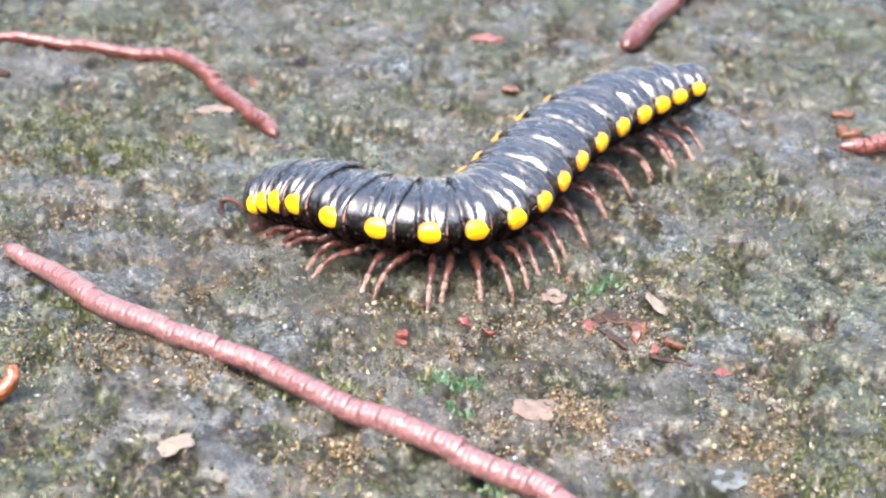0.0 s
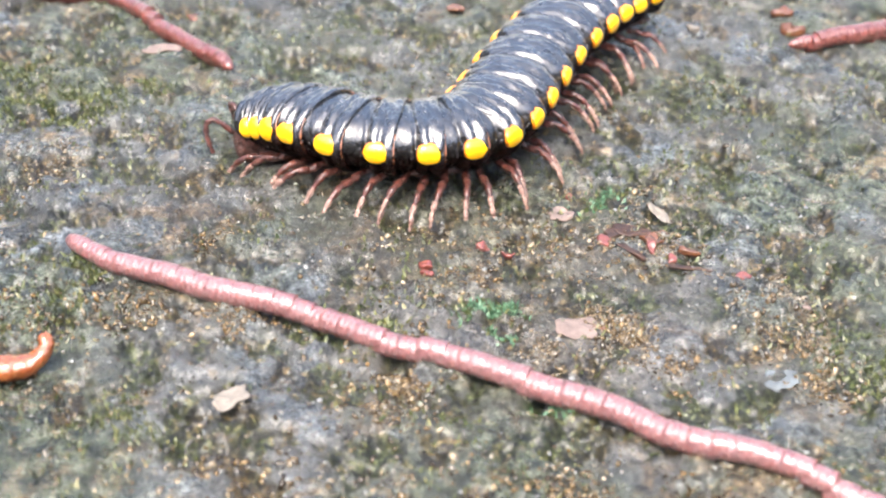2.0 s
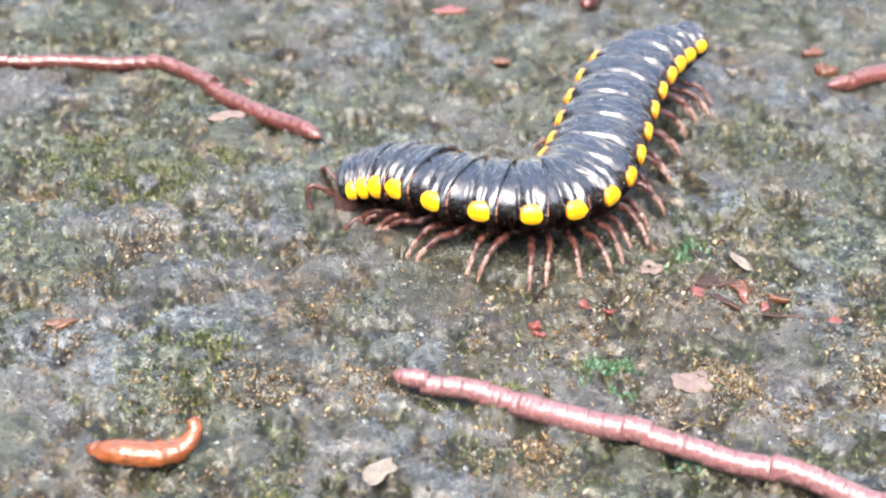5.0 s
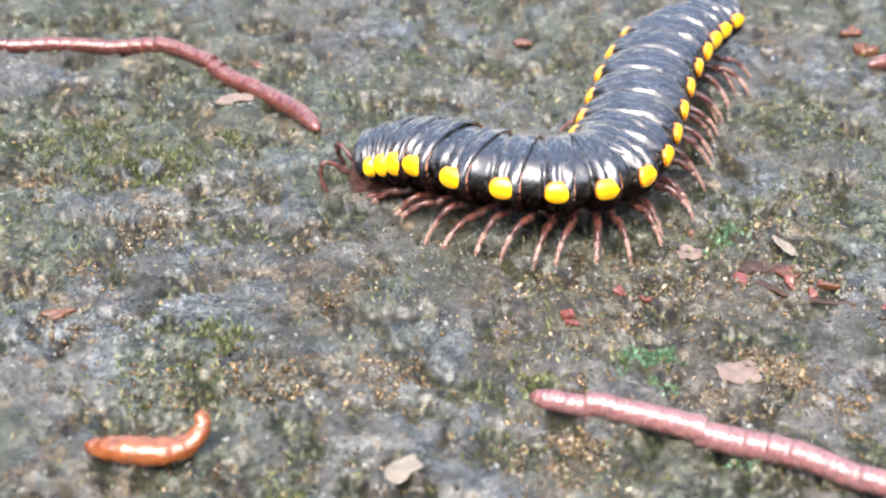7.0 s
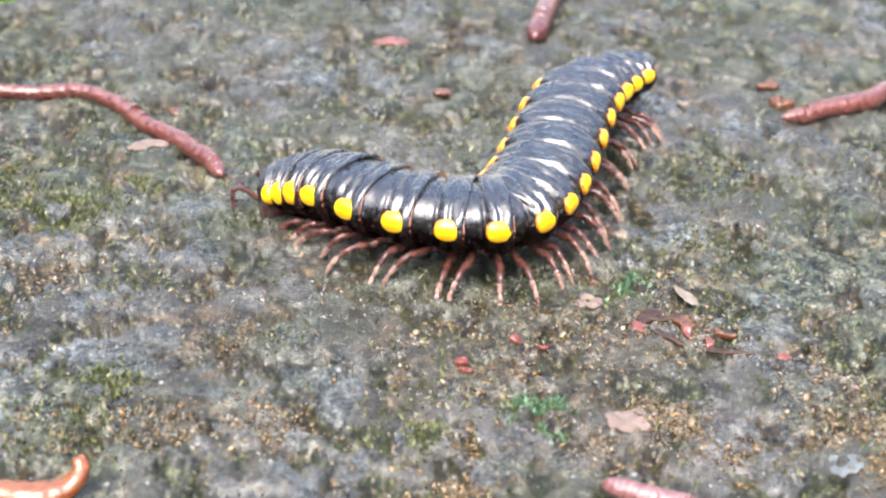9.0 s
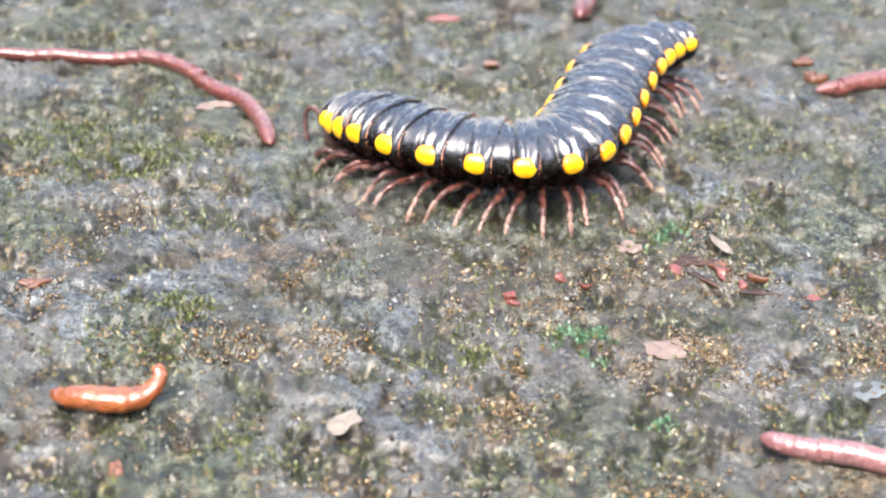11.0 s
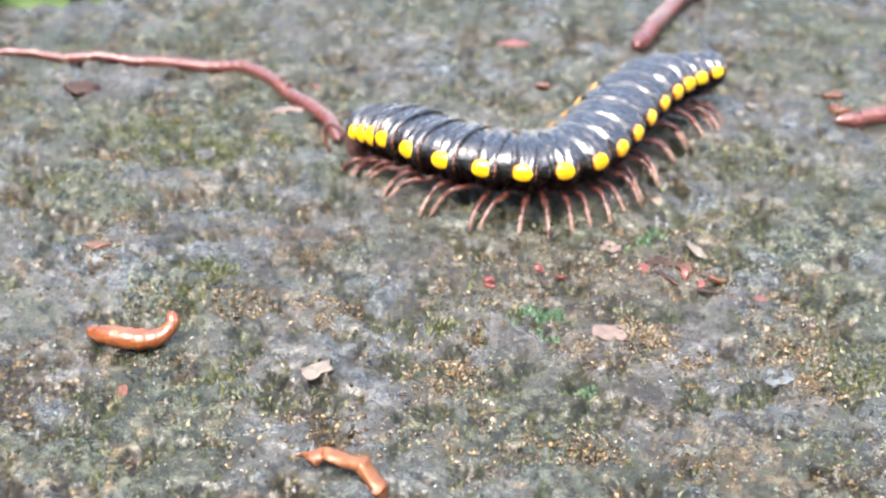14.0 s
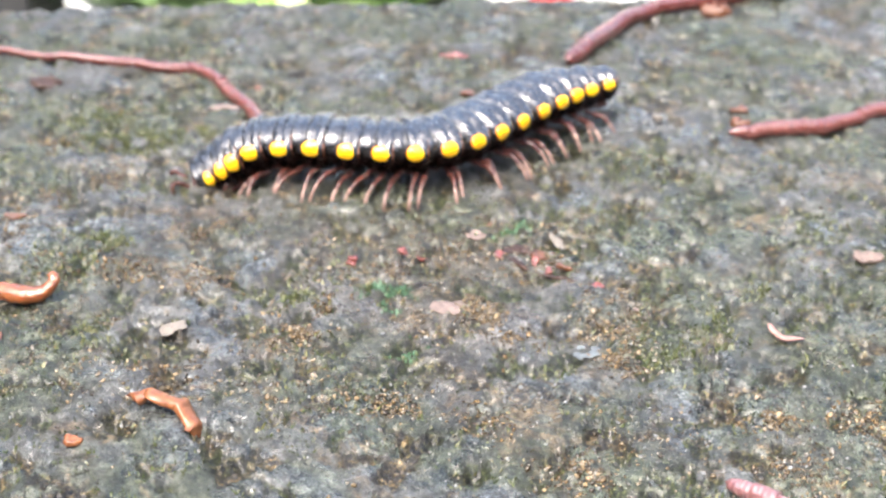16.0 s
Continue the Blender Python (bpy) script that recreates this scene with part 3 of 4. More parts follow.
flake("petal_chip", -8.9, -27.5, 2.1, 1.4, 0.25, WHITE_CHIP, "small white petal chip on wet grit", "petal", 35, 3, 0.05)
flake("petal_stalk", -9.5, -28.1, 0.8, 0.35, 0.2, BEIGE, "pale brown stalk bit beside a white chip", "plant scrap", 40, 4)
flake("bark_flake", 7.7, -19.4, 2.3, 2.4, 0.1, BEIGE, "flat pinkish beige flake stuck to concrete", "flake", 20, 35)
flake("bark_flake", 8.9, -19.1, 1.0, 0.5, 0.2, RUST, "small tan splinter beside a beige flake", "flake", 10, 15)
flake("pebble", 6.5, -8.0, 1.7, 1.3, 0.2, BEIGE, "small pinkish pebble pressed into concrete", "pebble", 15, 6)
flake("straw_chip", 12.3, -6.2, 2.0, 0.8, 0.1, WHITE_CHIP, "pale straw chip on grey concrete", "plant scrap", -35, 7)
flake("orange_chip", 13.8, -10.6, 1.4, 0.5, 0.4, RUST, "narrow orange-brown chip among red fragments", "plant scrap", -12, 8)
flake("red_fragment", 2.2, -12.4, 0.75, 0.6, 0.35, CORAL, "tiny red fragment on wet grit", "fragment", 0, 9)
flake("red_fragment", 3.6, -12.5, 0.8, 0.35, 0.22, CORAL, "tiny red fragment on wet grit", "fragment", 10, 39)
flake("red_fragment", -0.8, -15.0, 0.7, 0.8, 0.4, CORAL, "tiny red fragment on wet grit", "fragment", 60, 10)
flake("red_fragment", -0.6, -15.9, 0.5, 0.7, 0.3, CORAL, "tiny red fragment on wet grit", "fragment", 80, 40)
flake("red_fragment", 16.8, -12.8, 0.95, 0.7, 0.4, CORAL, "small orange-red fragment on wet grit", "fragment", 30, 11)
flake("red_fragment", 9.0, -10.7, 0.8, 1.1, 0.45, CORAL, "red fragment beside a dark rotten bit", "fragment", 15, 12)
flake("red_fragment", 11.7, -10.7, 0.5, 1.1, 0.4, CORAL, "red fragment beside a dark rotten bit", "fragment", 10, 13)
flake("red_fragment", 12.9, -11.4, 0.5, 0.8, 0.4, CORAL, "red fragment beside a dark rotten bit", "fragment", 0, 14)
flake("red_fragment", 6.9, -5.8, 0.5, 1.0, 0.35, CORAL, "red fragment beside a pinkish pebble", "fragment", 0, 24)
flake("rotten_bit", 10.5, -9.0, 2.5, 1.6, 0.3, DARK_ROT, "wet dark brown rotten scrap on concrete", "plant scrap", 10, 16)
flake("rotten_bit", 13.6, -12.1, 3.2, 0.45, 0.2, DARK_ROT, "wet dark brown rotten scrap on concrete", "plant scrap", -18, 17)
flake("rotten_bit", 9.6, -9.6, 1.6, 1.0, 0.35, DARK_ROT, "wet dark brown rotten scrap on concrete", "plant scrap", 50, 51)
flake("rotten_bit", 11.8, -9.9, 1.4, 1.2, 0.35, RUST, "wet rust-brown rotten scrap on concrete", "plant scrap", -40, 52)
flake("rotten_bit", 12.4, -8.7, 1.2, 0.8, 0.3, RUST, "wet rust-brown rotten scrap on concrete", "plant scrap", 20, 53)
flake("rotten_bit", 10.6, -11.3, 1.8, 0.5, 0.25, DARK_ROT, "wet dark brown rotten scrap on concrete", "plant scrap", -30, 54)
flake("bark_chip", 22.7, 20.6, 2.3, 1.5, 0.9, RUST, "rusty brown bark chip on mossy concrete", "bark", 15, 18)
flake("bark_chip", 22.2, 23.8, 1.8, 1.2, 0.7, RUST, "rusty brown bark chip beside a red worm", "bark", 5, 38)
flake("bark_chip", -6.7, 29.9, 3.0, 1.6, 0.4, CORAL, "flat reddish brown bark chip on concrete", "bark", 5, 19)
flake("bark_chip", -2.4, 20.4, 1.3, 1.4, 0.4, RUST, "small brown bark chip on mossy concrete", "bark", 60, 20)
flake("bark_chip", 16.2, 54.0, 3.4, 2.6, 1.6, RUST, "orange-brown lump near the slab edge", "bark", 0, 21)
flake("bark_chip", -40.0, 9.3, 3.0, 2.6, 0.7, DARK_ROT, "dark brown bark chip on mossy concrete", "bark", 20, 22)
flake("leaf_flake", -21.9, 9.3, 3.0, 1.6, 0.25, BEIGE, "pale tan leaf flake under a red worm", "leaf", 25, 23)
flake("leaf_flake", -20.8, 15.6, 2.2, 1.5, 0.25, RUST, "orange-tan leaf flake behind a red worm", "leaf", 0, 25)
flake("leaf_flake", -27.4, -16.6, 1.8, 0.7, 0.3, RUST, "orange-tan leaf flake on mossy concrete", "leaf", 15, 26)
flake("leaf_flake", -19.0, -32.6, 0.7, 1.1, 0.3, RUST, "orange-tan leaf flake on mossy concrete", "leaf", 15, 27)
flake("pebble", 15.4, 20.3, 1.0, 0.8, 0.5, WHITE_CHIP, "small white pebble on mossy concrete", "pebble", 0, 28)
flake("pebble", -35.2, -19.3, 3.4, 3.8, 0.9, GREY_STONE, "flat blue-grey stone set in the concrete", "stone", 10, 29)
flake("pebble", 20.3, -15.4, 1.2, 0.9, 0.15, BEIGE, "small pale pebble on wet grit", "pebble", 0, 31)
flake("pebble", 18.0, -22.2, 1.8, 1.5, 0.15, GREY_STONE, "small blue-grey stone on wet grit", "stone", 20, 61)
flake("leaf_flake", -8.2, -41.8, 1.3, 0.9, 0.4, LEAF_SCRAP, "small orange leaf crumb on wet grit", "leaf", 30, 63)
flake("pebble", 34.8, -1.4, 2.2, 1.6, 0.5, BEIGE, "small pale pebble on wet grit", "pebble", 0, 32)


# ---- grit and moss ----
GRIT_SPOTS = [(-1.7, -26.5, 1.5), (-0.6, -24.9, 0.8), (9.6, -19, 1.2), (19.2, -18.8, 1.4), (7.5, -31.6, 1.6), (20.3, -35.2, 1.4), (30, -26.3, 1.2), (35.8, -24.5, 1.3), (10.6, -9.9, 1.6), (5, -9.5, 3), (-1.5, -26, 2.2), (-20, -21.5, 3), (-15.5, -21, 1.6), (-9.8, -20.6, 2), (-19, -29, 3), (13, -10.5, 3), (18.5, -13.5, 1.6), (9, -17.6, 1.0), (10.2, -20.4, 1.2), (6.3, -21.4, 1.2), (32.6, -31, 2.6), (2.6, -32, 2.5), (-24, -6.6, 1.8), (-27, -17.5, 1.6), (12, -5, 2.2), (0, -9, 4.5), (-1, -14, 3.5), (20, -21, 2.0), (18, -17, 2.0), (-12, -35, 3.0), (-4, -33, 3.0), (24, -30, 3)]
MOSS_SPOTS = [(-26.4, -0.1, 2.4), (-25.0, 0.4, 1.6), (-28.0, -1.0, 2.0), (-26.4, -0.1, 1.4), (-31, 3, 2), (-22, 3.5, 1.6), (-26.4, -0.1, 3.0), (-18.8, -18.0, 1.0), (-20, -21.8, 2.2), (8.5, -5.6, 1.2), (23, -20, 2.0), (30.5, 1.5, 2.0), (-36, -8, 2.0), (-9, 14, 4), (2, 14, 5), (18, 8, 4), (-30, 6, 4), (-14, -30.5, 2), (-35, 22, 4), (30, -10, 2.5), (26, -16, 2), (-3, -21, 1.2), (2.8, -18.6, 1.0), (-44, 6, 3), (14, -2, 2.5)]


def scatter(count, spots, loose, seed):
    """Places in mm: some round the spots, the rest in the hollows of the slab."""
    rnd = random.Random(seed)
    out = []
    while len(out) < count:
        if rnd.random() < loose:
            x, y = rnd.uniform(-48, 48), rnd.uniform(-46, 46)
            if noise.noise(Vector((x * 0.17, y * 0.17, seed))) + 0.6 * noise.noise(Vector((x * 0.55, y * 0.55, seed + 3))) < 0.12:
                continue
        else:
            sx, sy, r = rnd.choice(spots)
            x, y = rnd.gauss(sx, r * 0.8), rnd.gauss(sy, r * 0.7)
            if noise.noise(Vector((x * 0.6, y * 0.6, seed + 5))) < -0.1:
                continue
        u = (Vector((x * MM, y * MM)) - EDGE).dot(NEAR)
        if u > 0.003:
            out.append((x, y))
    return out


def heap(name, shape, places, material, label, category, seed, sizes, smooth=False):
    """Many small pieces of one shape in one mesh; sizes gives each piece's half width, depth and height in mm."""
    rnd = np.random.RandomState(seed)
    base, tris = np.array(shape[0], float), np.array(shape[1])
    n, m = len(places), len(base)
    a = rnd.uniform(0, 6.283, (n, 1))
    v = base[None] * sizes(rnd, n)[:, None, :] * (1 + 0.25 * rnd.uniform(-1, 1, (n, m, 1)))
    v[:, :, :2] += v[:, :, 2:3] * rnd.uniform(-0.8, 0.8, (n, 1, 2))
    x, y = v[:, :, 0] * np.cos(a) - v[:, :, 1] * np.sin(a), v[:, :, 0] * np.sin(a) + v[:, :, 1] * np.cos(a)
    v = np.stack([x, y, v[:, :, 2]], -1) * MM + np.array([rest_on(*p) for p in places])[:, None, :]
    me = bpy.data.meshes.new(name)
    faces = (tris[None] + (np.arange(n) * m)[:, None, None]).reshape(-1, 3)
    me.from_pydata(v.reshape(-1, 3).tolist(), [], faces.tolist())
    me.polygons.foreach_set("use_smooth", [smooth] * len(me.polygons))
    me.materials.append(material)
    me.update()
    return tagged(new(name, me), label, category, kind="stuff")


def grains(small, more, most):
    """Round sizes: small and up, few large."""
    return lambda rnd, n: np.minimum(most, small + more * rnd.exponential(size=(n, 1))) * rnd.uniform(0.6, 1.3, (n, 3))


def blades(rnd, n):
    return np.stack([rnd.uniform(0.05, 0.12, n), rnd.uniform(0.05, 0.12, n), rnd.uniform(0.1, 0.4, n)], -1)


g = (1 + 5**0.5) / 2
ICO = ([(-1, g, 0), (1, g, 0), (-1, -g, 0), (1, -g, 0), (0, -1, g), (0, 1, g), (0, -1, -g), (0, 1, -g), (g, 0, -1), (g, 0, 1), (-g, 0, -1), (-g, 0, 1)],
       [(0, 11, 5), (0, 5, 1), (0, 1, 7), (0, 7, 10), (0, 10, 11), (1, 5, 9), (5, 11, 4), (11, 10, 2), (10, 7, 6), (7, 1, 8), (3, 9, 4), (3, 4, 2), (3, 2, 6), (3, 6, 8), (3, 8, 9), (4, 9, 5), (2, 4, 11), (6, 2, 10), (8, 6, 7), (9, 8, 1)])
ICO = ([tuple(c / 1.9 for c in v) for v in ICO[0]], ICO[1])
BLADE = ([(-1, -0.6, -0.1), (1, -0.6, -0.1), (0, 1, -0.1), (-0.5, 0.2, 0.6), (0.6, 0.1, 0.65), (0.1, 0.1, 1.0)], [(0, 1, 4), (0, 4, 3), (1, 2, 4), (2, 3, 4), (2, 0, 3), (3, 4, 5)])
GRIT = island_material("wet_grit", (0.0, (0.02, 0.014, 0.008)), (0.35, (0.06, 0.04, 0.018)), (0.65, (0.13, 0.09, 0.042)), (0.82, (0.13, 0.13, 0.115)), (0.95, (0.24, 0.175, 0.09)), (1.0, (0.34, 0.28, 0.2)), rough=0.1)
MOSS = island_material("dark_moss", (0.0, (0.02, 0.03, 0.008)), (0.5, (0.055, 0.07, 0.02)), (0.85, (0.11, 0.12, 0.04)), (1.0, (0.16, 0.15, 0.06)), rough=0.4)
OCTA = ([(1, 0, 0.1), (-1, 0, 0.1), (0, 1, 0.1), (0, -1, 0.1), (0.1, 0.1, 0.9), (0, 0, -0.8)], [(0, 2, 4), (2, 1, 4), (1, 3, 4), (3, 0, 4), (2, 0, 5), (1, 2, 5), (3, 1, 5), (0, 3, 5)])
SAND = island_material("slab_sand", (0.0, (0.02, 0.019, 0.013)), (0.25, (0.06, 0.06, 0.05)), (0.5, (0.12, 0.123, 0.11)), (0.7, (0.18, 0.185, 0.18)), (0.82, (0.09, 0.1, 0.04)), (0.92, (0.2, 0.145, 0.08)), (1.0, (0.24, 0.23, 0.2)), rough=0.55)
heap("grit", ICO, scatter(12000, GRIT_SPOTS, 0.5, 5), GRIT, "wet brown and pale sand grains on the slab", "grit", 11, grains(0.04, 0.04, 0.19), True)
SOIL_SPOTS = [(-1.7, -26.5, 1.6), (-0.6, -24.9, 0.8), (9.6, -19.0, 1.2), (19.2, -18.8, 1.4), (7.5, -31.6, 1.8), (20.3, -35.2, 1.4), (32.6, -31.2, 1.8), (35.8, -24.5, 1.3), (30.1, -26.3, 1.0), (-20.0, -21.8, 2.2), (-15.4, -21.2, 1.2), (-9.8, -20.7, 1.5), (0.4, -21.4, 0.9), (20.0, -22.5, 0.9), (5, -10, 3.0), (10.6, -9.8, 1.8), (1, -16.5, 2.4), (6, -14, 2.4), (13.5, -22, 1.2), (-27, -12, 1.4), (-33, -2, 1.4), (-7, -33, 1.6), (14, -31.5, 1.6), (-13, -13.5, 1.2)]
GOLD = island_material("golden_soil", (0.0, (0.02, 0.013, 0.005)), (0.4, (0.05, 0.032, 0.013)), (0.7, (0.1, 0.064, 0.024)), (0.9, (0.16, 0.1, 0.038)), (1.0, (0.26, 0.19, 0.1)), rough=0.12)
heap("soil", ICO, scatter(5000, SOIL_SPOTS, 0.0, 9), GOLD, "wet golden-brown soil crumbs in the crevices", "soil", 14, grains(0.05, 0.035, 0.18), True)
ALGAE = island_material("green_algae", (0.0, (0.03, 0.08, 0.04)), (0.5, (0.07, 0.15, 0.08)), (1.0, (0.12, 0.22, 0.13)), rough=0.5)
heap("algae", BLADE, scatter(700, [(3.2, -18.9, 0.9), (3.6, -18.7, 0.5), (8.5, -5.8, 0.8), (6.8, -24.8, 0.7)], 0.0, 10), ALGAE, "tuft of bright green algae on concrete", "algae", 15, blades)
heap("moss", BLADE, scatter(14000, MOSS_SPOTS, 0.75, 8), MOSS, "short dark green moss growing on the slab", "moss", 12, blades)
wide = random.Random(31)
heap("sand", OCTA, [(wide.uniform(-42, 42), wide.uniform(-40, 36)) for _ in range(26000)], SAND, "fine grey grains of the worn concrete", "sand", 13, grains(0.05, 0.035, 0.16))

# ---- the yard beyond the slab ----
YARD = speckled("pale_paving", (0.42, 0.42, 0.38), (0.62, 0.62, 0.57), 0.12, 0.7)
GREEN_DARK = island_material("dark_leaf", (0.0, (0.09, 0.17, 0.06)), (1.0, (0.28, 0.4, 0.16)), rough=0.4)
GREEN_LIGHT = island_material("light_leaf", (0.0, (0.15, 0.3, 0.06)), (0.6, (0.3, 0.5, 0.12)), (1.0, (0.5, 0.58, 0.28)), rough=0.4)
BLACK_PAINT = speckled("black_paint", (0.01, 0.01, 0.011), (0.03, 0.03, 0.03), 0.01, 0.4)
WHITE_PAINT = speckled("white_paint", (0.7, 0.69, 0.66), (0.82, 0.81, 0.78), 0.02, 0.45)
RED_PAINT = speckled("red_paint", (0.55, 0.03, 0.03), (0.7, 0.06, 0.05), 0.02, 0.4)
FLOOR_Z = -0.3
PALE_WALL = speckled("pale_wall", (0.45, 0.45, 0.4), (0.62, 0.62, 0.57), 0.2, 0.8)
WALL_PAINT = speckled("dark_wall", (0.035, 0.035, 0.03), (0.08, 0.075, 0.065), 0.2, 0.8)
# unseen dark wall, added to give the gloss something dark to reflect
back = bmesh.new()
bmesh.ops.create_cube(back, size=1.0)
for v in back.verts:
    v.co = (v.co.x * 14, -1.75 + v.co.y * 0.2, FLOOR_Z + 0.6 + v.co.z * 1.2)
tagged(part("wall_south", back, WALL_PAINT, smooth=False), "plain dark unseen wall added to darken reflections", "wall", kind="structure")

# low unseen wall, added and kept pale so the wet slab mirrors brightness
north = bmesh.new()
bmesh.ops.create_cube(north, size=1.0)
for v in north.verts:
    v.co = (v.co.x * 14, 3.4 + v.co.y * 0.2, FLOOR_Z + 0.6 + v.co.z * 1.2)
tagged(part("wall_north", north, PALE_WALL, smooth=False), "low pale unseen wall added for sheen on the slab", "wall", kind="structure")

# two more unseen walls, added for dark stripes in the reflections
for name, x in (("wall_west", -2.3), ("wall_east", 2.5)):
    flank = bmesh.new()
    bmesh.ops.create_cube(flank, size=1.0)
    for v in flank.verts:
        v.co = (x + v.co.x * 0.2, 0.75 + v.co.y * 4.8, FLOOR_Z + 0.8 + v.co.z * 1.6)
    tagged(part(name, flank, WALL_PAINT, smooth=False), "plain dark unseen wall added to darken reflections", "wall", kind="structure")

yard = bmesh.new()
bmesh.ops.create_grid(yard, x_segments=40, y_segments=40, size=150.0)
for v in yard.verts:
    v.co.z = FLOOR_Z
tagged(part("yard_ground", yard, YARD, smooth=False), "pale paved yard beyond the concrete slab", "ground", kind="structure")


def plant(x, y, tall, wide, material, label, seed):
    """A low garden plant: thin stems from the ground, each with many leaves."""
    rnd = random.Random(seed)
    thing = tagged(new("garden_plant"), label, "plant", "plants in the yard")
    thing.location = (x, y, FLOOR_Z)
    stems, leaves = bmesh.new(), bmesh.new()
    for i in range(14):
        a, r = rnd.uniform(0, 6.28), wide * math.sqrt(rnd.random())
        top = Vector((r * math.cos(a), r * math.sin(a), tall * rnd.uniform(0.7, 1.0)))
        way = [Vector((top.x * u * 0.9, top.y * u * 0.9, top.z * u ** 0.8)) for u in (0, 0.3, 0.6, 0.85, 1.0)]
        tube(stems, way, [0.004, 0.0035, 0.003, 0.002, 0.001], 5)
        for j in range(16):
            u = rnd.uniform(0.25, 1.0)
            p = Vector((top.x * u * 0.9, top.y * u * 0.9, top.z * u ** 0.8))
            d = Vector((rnd.uniform(-1, 1), rnd.uniform(-1, 1), rnd.uniform(-0.2, 0.7))).normalized()
            s = d.cross(Vector((0, 0, 1))).normalized()
            n = s.cross(d)
            ln, wd = rnd.uniform(0.03, 0.055), rnd.uniform(0.008, 0.015)
            row = [p, p + d * ln * 0.35 + s * wd, p + d * ln, p + d * ln * 0.35 - s * wd, p + d * ln * 0.4 + n * 0.004]
            vs = [leaves.verts.new(q) for q in row]
            for f in ((0, 1, 4), (1, 2, 4), (2, 3, 4), (3, 0, 4)):
                leaves.faces.new([vs[k] for k in f])
    part("stalk", stems, GREEN_DARK, thing)
    part("foliage", leaves, material, thing)
    return thing


plant(-0.285, 0.5, 0.2, 0.035, GREEN_DARK, "dark green leafy plant in the yard", 1)
plant(-0.34, 0.66, 0.16, 0.05, GREEN_DARK, "dark green leafy plant in the yard", 2)
plant(-0.235, 0.52, 0.2, 0.04, GREEN_LIGHT, "bright yellow-green plant in the yard", 3)
plant(-0.19, 0.545, 0.19, 0.035, GREEN_LIGHT, "bright yellow-green plant in the yard", 4)
plant(-0.20, 0.70, 0.15, 0.05, GREEN_LIGHT, "bright yellow-green plant in the yard", 5)
plant(-0.02, 0.74, 0.16, 0.07, GREEN_DARK, "dark green leafy plant in the yard", 6)
plant(0.12, 0.72, 0.16, 0.07, GREEN_DARK, "dark green leafy plant in the yard", 7)


def post(x, y, tall, wide, label):
    """A short square post with a chamfered cap."""
    bm = bmesh.new()
    rows = [[(sx * w, sy * w, z) for sx, sy in ((-1, -1), (1, -1), (1, 1), (-1, 1))] for z, w in ((0, wide), (tall * 0.93, wide), (tall * 0.94, wide * 1.15), (tall * 0.98, wide * 1.15), (tall, wide * 0.7))]
    loft(bm, rows)
    bmesh.ops.recalc_face_normals(bm, faces=bm.faces)
    ob = part("garden_post", bm, BLACK_PAINT, smooth=False)
    ob.location = (x, y, FLOOR_Z)
    return tagged(ob, label, "post", "garden posts")


post(-0.345, 0.47, 0.22, 0.016, "short black garden post in the yard")
post(-0.163, 0.54, 0.2, 0.006, "thin black garden post in the yard")


def crate(x, y, turn):
    """A white box with a rim and a red band round its side."""
    thing = tagged(new("painted_box"), "white box with a red band in the yard", "box")
    bm = bmesh.new()
    rows = []
    for z, w in ((0, 0.028), (0.004, 0.03), (0.17, 0.031), (0.171, 0.033), (0.18, 0.033), (0.182, 0.031), (0.182, 0.028), (0.15, 0.027)):
        rows.append([(w * sx, w * sy, z) for sx, sy in ((-1, -1), (1, -1), (1, 1), (-1, 1))])
    loft(bm, rows)
    bmesh.ops.recalc_face_normals(bm, faces=bm.faces)
    part("box_body", bm, WHITE_PAINT, thing, smooth=False)
    bm = bmesh.new()
    loft(bm, [[(sx * 0.009, sy * 0.0335, z) for sx, sy in ((-1, -1), (1, -1), (1, 1), (-1, 1))] for z in (0.003, 0.168)])
    bmesh.ops.recalc_face_normals(bm, faces=bm.faces)
    part("red_band", bm, RED_PAINT, thing, "bright red painted band", smooth=False)
    thing.matrix_basis = pose(x, y, FLOOR_Z, 0, 0, turn)


crate(-0.112, 0.56, 10)

# ---- everything that moves ----
KNOTS = [1, 3, 5.5, 8, 10, 12.5, 15.5, 18]


def natural(values, at):
    """A natural cubic spline through values at KNOTS, and its slope."""
    n, gap = len(KNOTS), np.diff(KNOTS)
    A, b = np.eye(n), np.zeros(n)
    for i in range(1, n - 1):
        A[i, i - 1 : i + 2] = gap[i - 1], 2 * (gap[i - 1] + gap[i]), gap[i]
        b[i] = 6 * ((values[i + 1] - values[i]) / gap[i] - (values[i] - values[i - 1]) / gap[i - 1])
    m = np.linalg.solve(A, b)
    out = []
    for x in at:
        i = min(max(int(np.searchsorted(KNOTS, x)) - 1, 0), n - 2)
        a, c, g = KNOTS[i + 1] - x, x - KNOTS[i], gap[i]
        out.append(m[i] * a**3 / 6 / g + m[i + 1] * c**3 / 6 / g + (values[i] / g - m[i] * g / 6) * a + (values[i + 1] / g - m[i + 1] * g / 6) * c)
    return np.array(out)


